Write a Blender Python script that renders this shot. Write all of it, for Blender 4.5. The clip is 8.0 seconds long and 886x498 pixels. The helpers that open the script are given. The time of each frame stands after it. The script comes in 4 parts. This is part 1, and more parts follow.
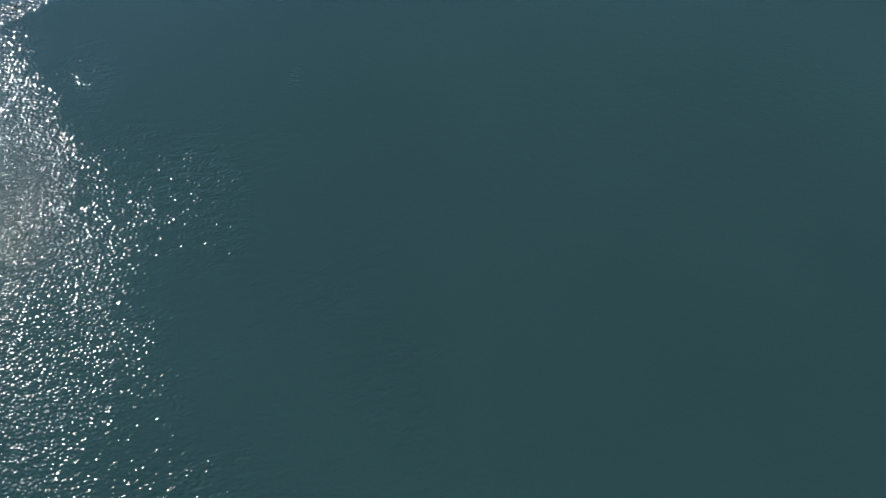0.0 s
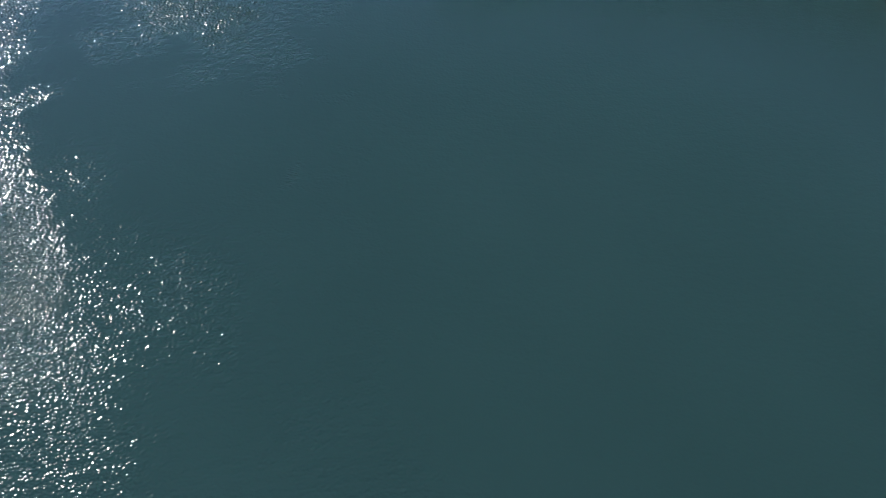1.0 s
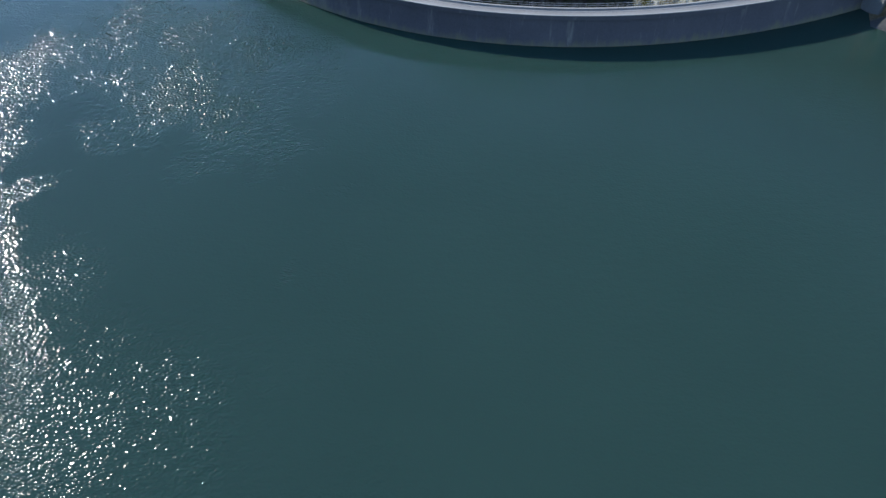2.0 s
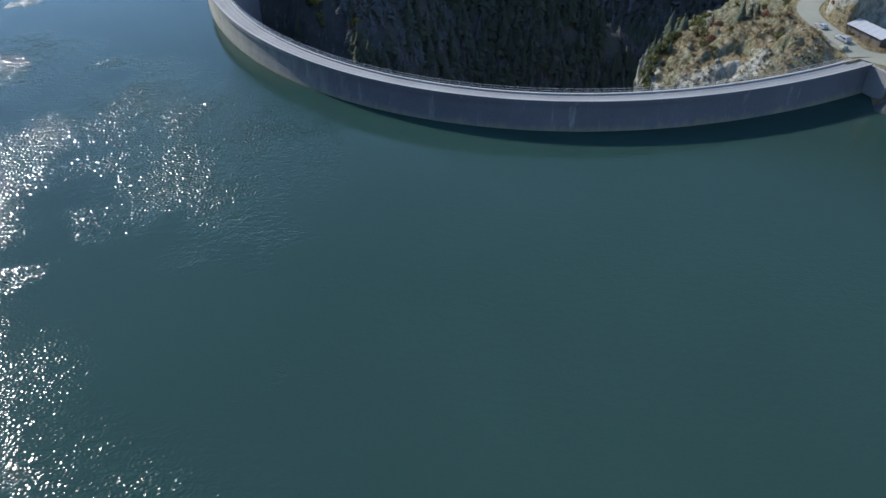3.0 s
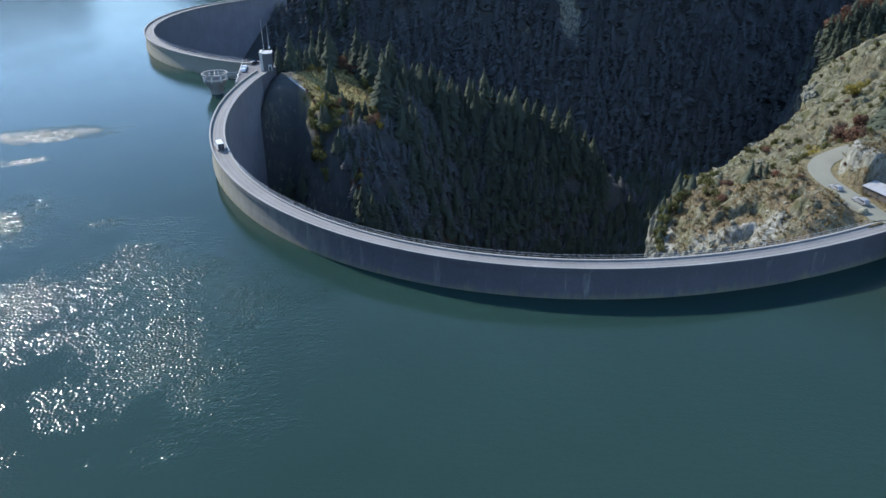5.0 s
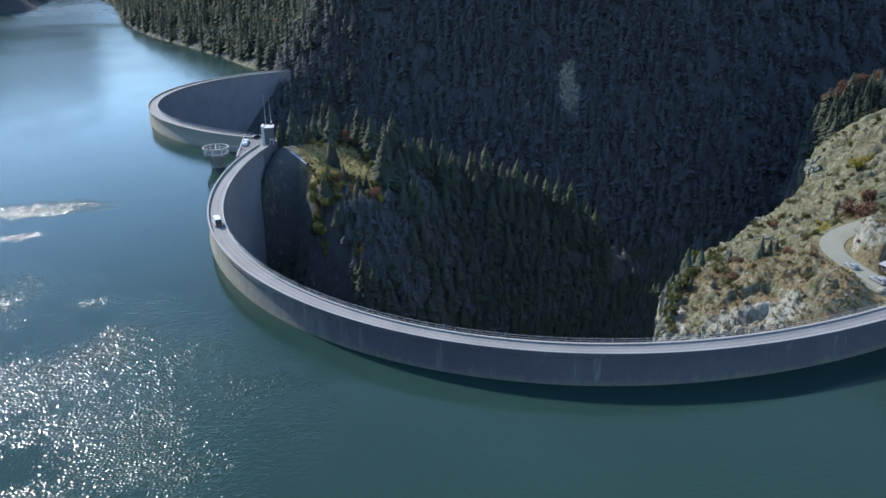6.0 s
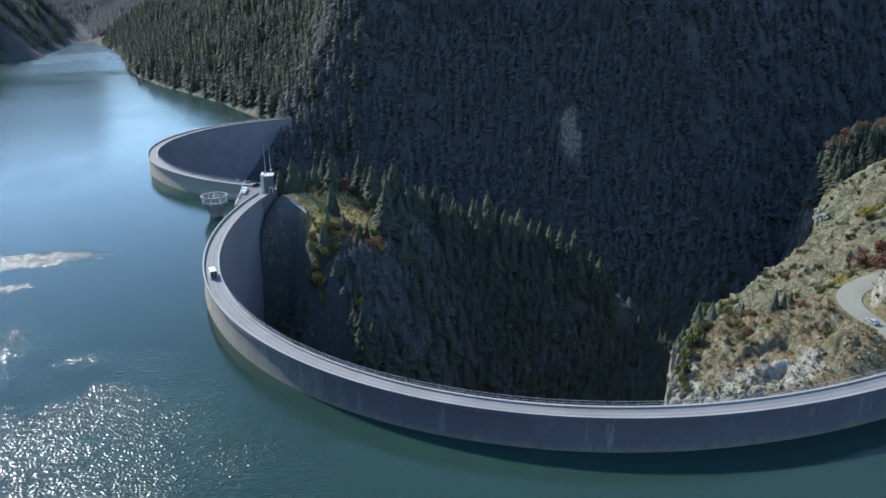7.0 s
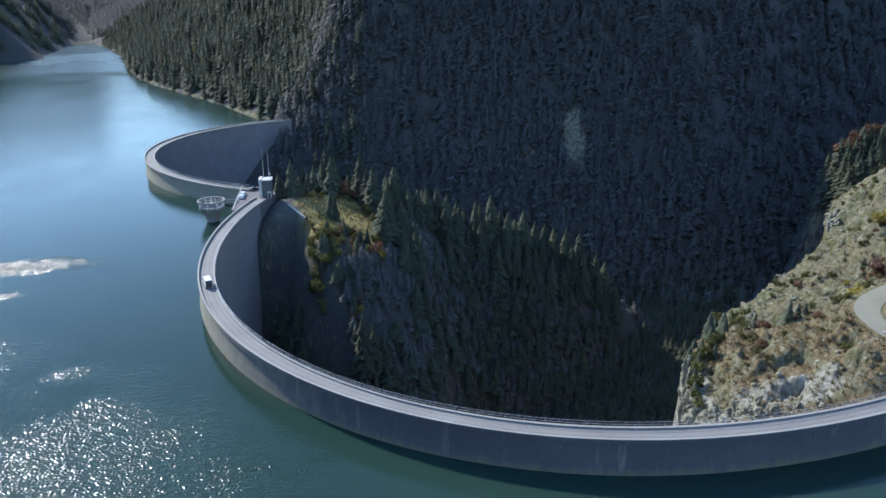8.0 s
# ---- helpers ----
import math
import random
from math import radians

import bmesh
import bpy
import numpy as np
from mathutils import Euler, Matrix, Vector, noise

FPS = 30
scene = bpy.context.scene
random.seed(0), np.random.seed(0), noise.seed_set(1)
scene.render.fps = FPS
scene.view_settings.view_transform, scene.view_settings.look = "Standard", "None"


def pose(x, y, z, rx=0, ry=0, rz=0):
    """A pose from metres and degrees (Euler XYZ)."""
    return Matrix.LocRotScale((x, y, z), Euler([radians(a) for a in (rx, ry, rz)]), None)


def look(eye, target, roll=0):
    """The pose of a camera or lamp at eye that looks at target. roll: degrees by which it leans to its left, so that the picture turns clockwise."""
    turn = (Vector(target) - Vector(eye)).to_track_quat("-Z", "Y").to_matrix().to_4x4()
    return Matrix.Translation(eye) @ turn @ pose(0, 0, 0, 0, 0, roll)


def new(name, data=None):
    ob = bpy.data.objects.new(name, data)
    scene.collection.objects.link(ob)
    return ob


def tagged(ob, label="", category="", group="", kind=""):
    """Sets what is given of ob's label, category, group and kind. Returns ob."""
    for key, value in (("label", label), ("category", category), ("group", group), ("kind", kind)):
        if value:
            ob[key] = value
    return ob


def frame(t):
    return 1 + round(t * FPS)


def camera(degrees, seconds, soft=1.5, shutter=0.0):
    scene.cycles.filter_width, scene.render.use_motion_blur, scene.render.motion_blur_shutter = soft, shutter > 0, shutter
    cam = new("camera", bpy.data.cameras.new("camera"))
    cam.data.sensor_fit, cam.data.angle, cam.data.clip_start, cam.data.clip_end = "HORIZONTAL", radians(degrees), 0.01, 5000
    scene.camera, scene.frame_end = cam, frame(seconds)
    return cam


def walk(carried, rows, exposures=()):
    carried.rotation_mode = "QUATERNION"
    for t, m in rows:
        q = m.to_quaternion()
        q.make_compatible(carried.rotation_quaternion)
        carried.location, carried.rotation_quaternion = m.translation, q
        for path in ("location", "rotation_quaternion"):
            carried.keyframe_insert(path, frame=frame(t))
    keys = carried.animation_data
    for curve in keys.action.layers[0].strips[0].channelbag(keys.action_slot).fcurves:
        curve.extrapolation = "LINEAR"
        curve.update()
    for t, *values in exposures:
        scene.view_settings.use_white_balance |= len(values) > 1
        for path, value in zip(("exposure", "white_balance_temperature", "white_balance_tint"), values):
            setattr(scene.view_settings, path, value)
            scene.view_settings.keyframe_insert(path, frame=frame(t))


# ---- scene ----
cam = camera(65.11, 8.0)
PATH = [
    (0, pose(0.60, -20.94, 82.75, 33.70, 0.0, 0.08)),
    (0.5, pose(0.50, -17.45, 82.75, 36.45, 0.0, 0.08)),
    (1.0, pose(0.40, -13.96, 82.75, 39.20, 0.0, 0.08)),
    (1.5, pose(0.30, -10.47, 82.75, 41.95, 0.0, 0.08)),
    (2.0, pose(0.20, -6.98, 82.75, 44.70, 0.0, 0.08)),
    (2.5, pose(0.10, -3.49, 82.75, 47.40, 0.0, 0.08)),
    (3, pose(-0.00, 0.00, 82.73, 50.14, 0.0, 0.09)),
    (3.5, pose(-0.25, 3.50, 82.71, 52.93, 0.0, 0.11)),
    (4, pose(-0.50, 6.99, 82.68, 55.74, 0.0, 0.14)),
    (4.5, pose(-0.75, 10.48, 82.66, 58.52, 0.0, 0.21)),
    (6, pose(-1.51, 20.92, 82.60, 66.80, 0.0, 0.31)),
    (6.5, pose(-1.76, 24.38, 82.58, 69.54, 0.0, 0.35)),
    (6.6, pose(-1.81, 25.07, 82.58, 70.03, 0.0, 0.36)),
    (6.7, pose(-1.86, 25.76, 82.57, 70.36, 0.0, 0.36)),
    (7, pose(-2.01, 27.84, 82.55, 70.40, 0.0, 0.38)),
    (7.5, pose(-2.26, 31.30, 82.53, 70.40, 0.0, 0.43)),
    (8, pose(-2.51, 34.75, 82.51, 70.43, 0.0, 0.47)),
]
walk(cam, PATH, exposures=[(0, 1.12, 6100, 10), (4.0, 1.17, 6100, 10), (6.5, 1.27, 6100, 10), (8.0, 1.27, 6100, 10)])

# ---- light ----
SUN_AZ, SUN_EL = -49.5, 36.0          # degrees right of +y, and above the horizon
sun_way = Vector((math.sin(radians(SUN_AZ)) * math.cos(radians(SUN_EL)),
                  math.cos(radians(SUN_AZ)) * math.cos(radians(SUN_EL)), math.sin(radians(SUN_EL))))
sun = new("sun", bpy.data.lights.new("sun", "SUN"))
sun.data.energy, sun.data.angle, sun.data.color = 3.0, radians(0.53), (1.0, 0.92, 0.80)
sun.matrix_world = look(sun_way * 500, (0, 0, 0))
world = bpy.data.worlds.new("sky")
scene.world = world
world.use_nodes = True
sky = world.node_tree.nodes.new("ShaderNodeTexSky")
sky.sky_type, sky.sun_disc = "NISHITA", False
sky.sun_elevation, sky.sun_rotation = radians(SUN_EL), radians(SUN_AZ % 360)
sky.altitude, sky.ozone_density, sky.dust_density, sky.air_density = 1200, 2.6, 0.08, 1.2
world.node_tree.links.new(sky.outputs["Color"], world.node_tree.nodes["Background"].inputs["Color"])
world.node_tree.nodes["Background"].inputs["Strength"].default_value = 0.15


# ---- materials ----
class Mat:
    """A small builder of node materials."""

    def __init__(self, name, rough=0.8, metal=0.0, ior=None, spec=None):
        self.m = bpy.data.materials.new(name)
        self.m.use_nodes = True
        self.t = self.m.node_tree
        self.b = self.t.nodes["Principled BSDF"]
        self.b.inputs["Roughness"].default_value = rough
        self.b.inputs["Metallic"].default_value = metal
        if ior:
            self.b.inputs["IOR"].default_value = ior
        if spec is not None:
            self.b.inputs["Specular IOR Level"].default_value = spec
        self.coord = None

    def node(self, kind, **values):
        n = self.t.nodes.new(kind)
        for key, value in values.items():
            n.inputs[key].default_value = value
        return n

    def link(self, a, b):
        self.t.links.new(a, b)

    def place(self, scale=(1, 1, 1), world_space=True):
        if world_space:
            out = self.node("ShaderNodeNewGeometry").outputs["Position"]
        else:
            out = self.node("ShaderNodeTexCoord").outputs["Object"]
        mp = self.node("ShaderNodeMapping", Scale=scale)
        self.link(out, mp.inputs["Vector"])
        return mp.outputs["Vector"]

    def noise(self, scale, detail=4, rough=0.55, stretch=(1, 1, 1), world_space=True):
        n = self.node("ShaderNodeTexNoise", Scale=scale, Detail=detail, Roughness=rough)
        self.link(self.place(stretch, world_space), n.inputs["Vector"])
        return n.outputs["Fac"]

    def ramp(self, fac, stops):
        r = self.node("ShaderNodeValToRGB")
        e = r.color_ramp.elements
        while len(e) < len(stops):
            e.new(0.5)
        for el, (at, c) in zip(e, stops):
            el.position, el.color = at, (*c, 1) if len(c) == 3 else c
        self.link(fac, r.inputs["Fac"])
        return r.outputs["Color"]

    def mix(self, fac, a, b, blend="MIX"):
        n = self.t.nodes.new("ShaderNodeMix")
        n.data_type, n.blend_type = "RGBA", blend
        for value, i in ((fac, 0), (a, 6), (b, 7)):
            if isinstance(value, (int, float)):
                n.inputs[i].default_value = value
            elif isinstance(value, tuple):
                n.inputs[i].default_value = (*value, 1)
            else:
                self.link(value, n.inputs[i])
        return n.outputs[2]

    def math(self, op, a, b=0.0):
        n = self.t.nodes.new("ShaderNodeMath")
        n.operation = op
        for value, i in ((a, 0), (b, 1)):
            if isinstance(value, (int, float)):
                n.inputs[i].default_value = value
            else:
                self.link(value, n.inputs[i])
        return n.outputs[0]

    def color(self, c):
        if isinstance(c, tuple):
            self.b.inputs["Base Color"].default_value = (*c, 1)
        else:
            self.link(c, self.b.inputs["Base Color"])
        return self

    def bump(self, height, strength=0.5, distance=0.1):
        n = self.node("ShaderNodeBump", Strength=strength, Distance=distance)
        self.link(height, n.inputs["Height"])
        self.link(n.outputs["Normal"], self.b.inputs["Normal"])
        return self


def plain(name, c, rough=0.6, metal=0.0, vary=0.25, scale=3.0):
    m = Mat(name, rough, metal)
    f = m.noise(scale, 5)
    m.color(m.ramp(f, [(0.25, tuple(v * (1 - vary) for v in c)), (0.75, tuple(min(1, v * (1 + vary)) for v in c))]))
    return m.m


def concrete_material(name, tone, streaks=0.5):
    m = Mat(name, 0.85)
    big, fine = m.noise(0.12, 5), m.noise(2.2, 6, 0.65)
    drip = m.noise(0.9, 5, 0.6, (1, 1, 0.06))
    base = m.ramp(big, [(0.3, tuple(v * 0.8 for v in tone)), (0.7, tuple(v * 1.12 for v in tone))])
    base = m.mix(m.math("MULTIPLY", m.ramp(drip, [(0.5, (0, 0, 0)), (0.72, (1, 1, 1))]), streaks), base, tuple(v * 0.5 for v in tone))
    base = m.mix(0.35, base, m.ramp(fine, [(0.3, tuple(v * 0.7 for v in tone)), (0.7, tuple(v * 1.2 for v in tone))]))
    m.color(base).bump(fine, 0.35, 0.05)
    return m.m


def water_material():
    m = Mat("lake_water", 0.08, 0.0, 1.33, 0.22)
    murk = m.noise(0.012, 3)
    m.color(m.ramp(murk, [(0.3, (0.0150, 0.0338, 0.0285)), (0.7, (0.0186, 0.0412, 0.0350))]))

    def gust(cx, cy, a, b, turn, warp, force):
        """One at the heart of a long patch of wind, fading to nothing at its ragged edge."""
        mp = m.node("ShaderNodeMapping")
        mp.vector_type = "TEXTURE"
        mp.inputs["Location"].default_value = (cx, cy, 0)
        mp.inputs["Rotation"].default_value = (0, 0, radians(turn))
        mp.inputs["Scale"].default_value = (a, b, 1)
        m.link(m.node("ShaderNodeNewGeometry").outputs["Position"], mp.inputs["Vector"])
        ln = m.t.nodes.new("ShaderNodeVectorMath")
        ln.operation = "LENGTH"
        m.link(mp.outputs["Vector"], ln.inputs[0])
        r = m.math("ADD", ln.outputs["Value"], m.math("MULTIPLY", m.math("SUBTRACT", m.noise(warp, 5, 0.62), 0.5), 2.0))
        return m.math("MULTIPLY", m.ramp(r, [(0.0, (1, 1, 1)), (1.0, (0, 0, 0))]), force)

    wind = m.noise(0.014, 4, 0.6, (1.0, 0.6, 1))
    field = m.ramp(wind, [(0.40, (0.02, 0.02, 0.02)), (0.68, (0.06, 0.06, 0.06))])
    for patch in (gust(-70, 143, 54, 30, -42, 0.06, 0.36), gust(-44, 114, 26, 16, -50, 0.10, 0.40), gust(-98, 132, 14, 14, -30, 0.09, 0.30),
                  gust(-82, 86, 18, 4.5, 35, 0.2, 0.50), gust(-60, -14, 78, 96, 0, 0.03, 0.45), gust(-80, 62, 20, 44, 10, 0.06, 0.30),
                  gust(-120, 176, 28, 32, -20, 0.07, 0.34), gust(-42, 139, 28, 20, -45, 0.10, 0.44), gust(-90, 178, 14, 8, 0, 0.12, 0.34), gust(-57, 123, 44, 25, -42, 0.08, 0.52), gust(-66, 146, 50, 34, -30, 0.06, 0.44),
                  gust(-92, 128, 12, 48, 12, 0.09, 0.34), gust(-62, 45, 50, 13, 124, 0.08, 0.54)):
        field = m.math("MAXIMUM", field, patch)
    # wakes whose small waves all lean one way
    wake = gust(-142, 247.5, 30, 11.0, 16, 0.25, 0.85)
    for patch in (gust(-25, 69, 2.0, 4.5, -15, 0.5, 0.5), gust(-136, 222.5, 10, 4.2, 20, 0.4, 0.8), gust(-400, 624, 60, 8, 3, 0.05, 0.8)):
        wake = m.math("MAXIMUM", wake, patch)
    mp = m.node("ShaderNodeMapping")
    mp.vector_type = "TEXTURE"
    mp.inputs["Rotation"].default_value = (0, 0, radians(76))
    mp.inputs["Scale"].default_value = (1, 3.0, 1)
    m.link(m.node("ShaderNodeNewGeometry").outputs["Position"], mp.inputs["Vector"])
    lines = m.node("ShaderNodeTexNoise", Scale=2.8, Detail=0.5, Roughness=0.5)
    m.link(mp.outputs["Vector"], lines.inputs["Vector"])
    # ripples too fine to tell apart make the far surface duller
    dull = m.math("MAXIMUM", gust(-320, 600, 330, 420, 25, 0.006, 0.16), m.math("MULTIPLY", wake, 0.30))
    dull = m.math("MAXIMUM", dull, gust(-560, 1150, 330, 760, 25, 0.004, 0.26))
    dull = m.math("MAXIMUM", dull, m.math("MULTIPLY", field, 0.16))
    m.link(m.math("ADD", dull, 0.055), m.b.inputs["Roughness"])
    ripple = m.noise(1.85, 0, 0.5, (1, 1.3, 1))
    chop = m.noise(0.6, 0, 0.5, (0.8, 1.6, 1))
    h = m.math("ADD", m.math("SUBTRACT", ripple, 0.5), m.math("MULTIPLY", m.math("SUBTRACT", chop, 0.5), 0.9))
    h = m.math("ADD", m.math("MULTIPLY", h, field), m.math("MULTIPLY", m.math("SUBTRACT", lines.outputs["Fac"], 0.5), wake))
    m.bump(h, 1.0, 0.55)
    # cloudy water: daylight spreads through it for some metres, so that shade has no hard edge
    m.b.subsurface_method = "BURLEY"
    m.b.inputs["Subsurface Weight"].default_value = 1.0
    m.b.inputs["Subsurface Radius"].default_value = (0.7, 1.0, 0.9)
    m.b.inputs["Subsurface Scale"].default_value = 1.2
    return m.m


def ground_material():
    """Forest floor, dry grass and bare limestone, told apart by what covers the ground, by slope and by noise."""
    m = Mat("mountain_ground", 0.95, spec=0.2)
    cover = m.node("ShaderNodeVertexColor")
    cover.layer_name = "cover"
    parts = m.node("ShaderNodeSeparateColor")
    m.link(cover.outputs["Color"], parts.inputs[0])
    rocky, rusty, grassy = parts.outputs
    pale = cover.outputs["Alpha"]
    sep = m.node("ShaderNodeSeparateXYZ")
    m.link(m.node("ShaderNodeNewGeometry").outputs["Normal"], sep.inputs[0])
    mid, fine = m.noise(0.22, 6, 0.65), m.noise(1.1, 6, 0.7)
    grit = m.noise(0.75, 8, 0.82, (1, 1, 0.42))
    ribs = m.noise(0.5, 7, 0.72, (1, 1, 0.3))
    soil = m.ramp(mid, [(0.3, (0.068, 0.073, 0.074)), (0.55, (0.082, 0.085, 0.083)), (0.75, (0.100, 0.099, 0.094))])
    grass = m.ramp(fine, [(0.3, (0.15, 0.135, 0.045)), (0.5, (0.37, 0.31, 0.11)), (0.72, (0.50, 0.42, 0.19))])
    rust = m.ramp(fine, [(0.28, (0.060, 0.047, 0.027)), (0.5, (0.165, 0.127, 0.072)), (0.72, (0.30, 0.245, 0.155))])
    rock = m.ramp(grit, [(0.34, (0.052, 0.052, 0.034)), (0.44, (0.125, 0.122, 0.078)), (0.54, (0.210, 0.205, 0.143)), (0.68, (0.345, 0.337, 0.262))])
    moss = m.ramp(fine, [(0.3, (0.040, 0.045, 0.018)), (0.7, (0.150, 0.150, 0.062))])
    rock = m.mix(m.ramp(ribs, [(0.42, (0.9, 0.9, 0.9)), (0.55, (0, 0, 0))]), rock, moss)
    chalk = m.ramp(grit, [(0.36, (0.095, 0.094, 0.076)), (0.48, (0.26, 0.258, 0.215)), (0.62, (0.43, 0.428, 0.375))])
    rock = m.mix(pale, rock, chalk)
    low = m.mix(rusty, m.mix(grassy, soil, grass), rust)
    steep = m.math("SUBTRACT", 0.86, sep.outputs["Z"])
    amount = m.math("ADD", m.math("MULTIPLY", rocky, 1.0), m.math("MULTIPLY", steep, 0.55))
    amount = m.math("ADD", amount, m.math("MULTIPLY", m.math("SUBTRACT", ribs, 0.5), 1.5))
    m.color(m.mix(m.ramp(amount, [(0.36, (0, 0, 0)), (0.56, (1, 1, 1))]), low, rock))
    m.bump(m.math("ADD", grit, ribs), 1.0, 0.8)
    return m.m


def leaf_material(name, dark, light, scale=0.6, through_light=0.25, clump=0.3):
    m = Mat(name, 0.8, spec=0.12)
    isle = m.node("ShaderNodeNewGeometry").outputs["Random Per Island"]
    obj = m.node("ShaderNodeObjectInfo").outputs["Random"]
    f = m.math("ADD", m.math("MULTIPLY", isle, clump), m.math("MULTIPLY", obj, 1 - clump))
    f = m.math("ADD", m.math("MULTIPLY", f, 0.6), m.math("MULTIPLY", m.noise(scale, 4), 0.4))
    tone = m.ramp(f, [(0.2, dark), (0.8, light)])
    m.color(tone)
    # thin needles and leaves let some light through
    thin_leaf = m.node("ShaderNodeBsdfTranslucent")
    m.link(tone, thin_leaf.inputs["Color"])
    both = m.node("ShaderNodeMixShader", Fac=through_light)
    m.link(m.b.outputs[0], both.inputs[1])
    m.link(thin_leaf.outputs[0], both.inputs[2])
    m.link(both.outputs[0], m.t.nodes["Material Output"].inputs["Surface"])
    return m.m


WATER = water_material()
GROUND = ground_material()


def face_material():
    """Old dam concrete: a base darkened for shade, with dark runs, pale lime runs, lift lines and a green tide mark
    over the waterline.
    """
    m = Mat("dam_concrete", 0.85)
    big, fine = m.noise(0.10, 5), m.noise(2.2, 6, 0.65)
    # shade on the upstream side put into the base: far darker, bluer concrete
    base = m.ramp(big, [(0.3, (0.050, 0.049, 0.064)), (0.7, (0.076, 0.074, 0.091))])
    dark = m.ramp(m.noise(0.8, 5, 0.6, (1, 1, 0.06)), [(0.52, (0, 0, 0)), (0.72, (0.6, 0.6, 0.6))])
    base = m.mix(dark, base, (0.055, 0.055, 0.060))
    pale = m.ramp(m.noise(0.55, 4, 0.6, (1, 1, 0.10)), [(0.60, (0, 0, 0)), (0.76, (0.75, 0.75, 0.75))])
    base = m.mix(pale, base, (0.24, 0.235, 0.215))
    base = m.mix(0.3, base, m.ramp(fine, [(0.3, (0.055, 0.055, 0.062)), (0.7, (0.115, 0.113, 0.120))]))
    sep = m.node("ShaderNodeSeparateXYZ")
    m.link(m.node("ShaderNodeNewGeometry").outputs["Position"], sep.inputs[0])
    # sunlight on the western blocks put into the colour, with lime stain and lichen
    sun_and_lime = m.math("ADD", m.math("MULTIPLY", sep.outputs["X"], -0.022), m.noise(0.35, 5, 0.65, (1, 1, 0.35)))
    base = m.mix(m.ramp(m.math("MULTIPLY", sun_and_lime, 0.33), [(0.34, (0, 0, 0)), (0.70, (0.85, 0.85, 0.85))]), base, (0.30, 0.295, 0.235))
    tide = m.math("ADD", sep.outputs["Z"], m.math("MULTIPLY", m.noise(0.5, 5, 0.6, (1, 1, 0.2)), 5.0))
    tide = m.ramp(m.math("MULTIPLY", tide, 0.2), [(0.40, (0.75, 0.75, 0.75)), (0.80, (0, 0, 0))])
    base = m.mix(tide, base, (0.135, 0.135, 0.070))
    m.color(base).bump(fine, 0.35, 0.05)
    return m.m


FACE = face_material()
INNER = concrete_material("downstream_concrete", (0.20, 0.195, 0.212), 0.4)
CREST = concrete_material("crest_concrete", (0.25, 0.25, 0.24), 0.3)
ASPHALT = concrete_material("crest_road_surface", (0.19, 0.19, 0.185), 0.1)
GRAVEL = concrete_material("gravel_road_surface", (0.20, 0.20, 0.155), 0.0)
DARK_JOINT = plain("joint_seal", (0.06, 0.06, 0.065), 0.8)
STEEL = plain("galvanised_steel", (0.45, 0.46, 0.47), 0.45, 0.7)
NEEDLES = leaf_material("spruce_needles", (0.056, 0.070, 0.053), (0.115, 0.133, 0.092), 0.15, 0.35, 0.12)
# paler, greyer copy of the needles: haze over shaded slopes put into the colour
HAZED_NEEDLES = leaf_material("hazed_spruce_needles", (0.132, 0.138, 0.140), (0.164, 0.169, 0.164), 0.03, 0.42, 0.1)
ROCK_MAT = Mat("limestone_blocks", 0.9)
ROCK_MAT.color(ROCK_MAT.ramp(ROCK_MAT.noise(0.9, 7, 0.78, (1, 1, 0.4)), [(0.30, (0.072, 0.070, 0.050)), (0.5, (0.205, 0.200, 0.145)), (0.70, (0.35, 0.342, 0.28))])).bump(ROCK_MAT.noise(2.0, 6, 0.7, (1, 1, 0.4)), 0.9, 0.3)
ROCK = ROCK_MAT.m
RUST_LEAF = leaf_material("rust_leaves", (0.090, 0.052, 0.038), (0.22, 0.125, 0.080))
YELLOW_LEAF = leaf_material("yellow_leaves", (0.16, 0.135, 0.03), (0.36, 0.30, 0.07))
OLIVE_LEAF = leaf_material("olive_leaves", (0.055, 0.060, 0.022), (0.15, 0.15, 0.055))
DRY_GRASS = leaf_material("dry_grass", (0.10, 0.075, 0.035), (0.30, 0.24, 0.12))
SILVER_PAINT = plain("silver_car_paint", (0.36, 0.37, 0.38), 0.35, 0.4, 0.05)
WHITE_PAINT = plain("white_car_paint", (0.62, 0.63, 0.64), 0.3, 0.0, 0.04)
DARK_PAINT = plain("dark_car_paint", (0.03, 0.032, 0.04), 0.3, 0.0, 0.1)
GLASS = plain("dark_glass", (0.02, 0.025, 0.03), 0.08, 0.0, 0.1)
RUBBER = plain("rubber", (0.025, 0.025, 0.025), 0.8)
WHITE_WALL = concrete_material("pale_render", (0.50, 0.50, 0.48), 0.3)
ROOF_SHEET = plain("pale_roof_sheet", (0.29, 0.30, 0.31), 0.5, 0.0, 0.1)
DARK_WOOD = plain("weathered_wood", (0.10, 0.085, 0.07), 0.9)
BARK = plain("bark", (0.09, 0.07, 0.05), 0.95)


# ---- shape helpers ----
def mesh_from(name, verts, faces, material, smooth=False):
    me = bpy.data.meshes.new(name)
    me.from_pydata([tuple(v) for v in verts], [], [tuple(f) for f in faces])
    me.materials.append(material)
    if smooth:
        me.polygons.foreach_set("use_smooth", [True] * len(me.polygons))
    me.update()
    return me


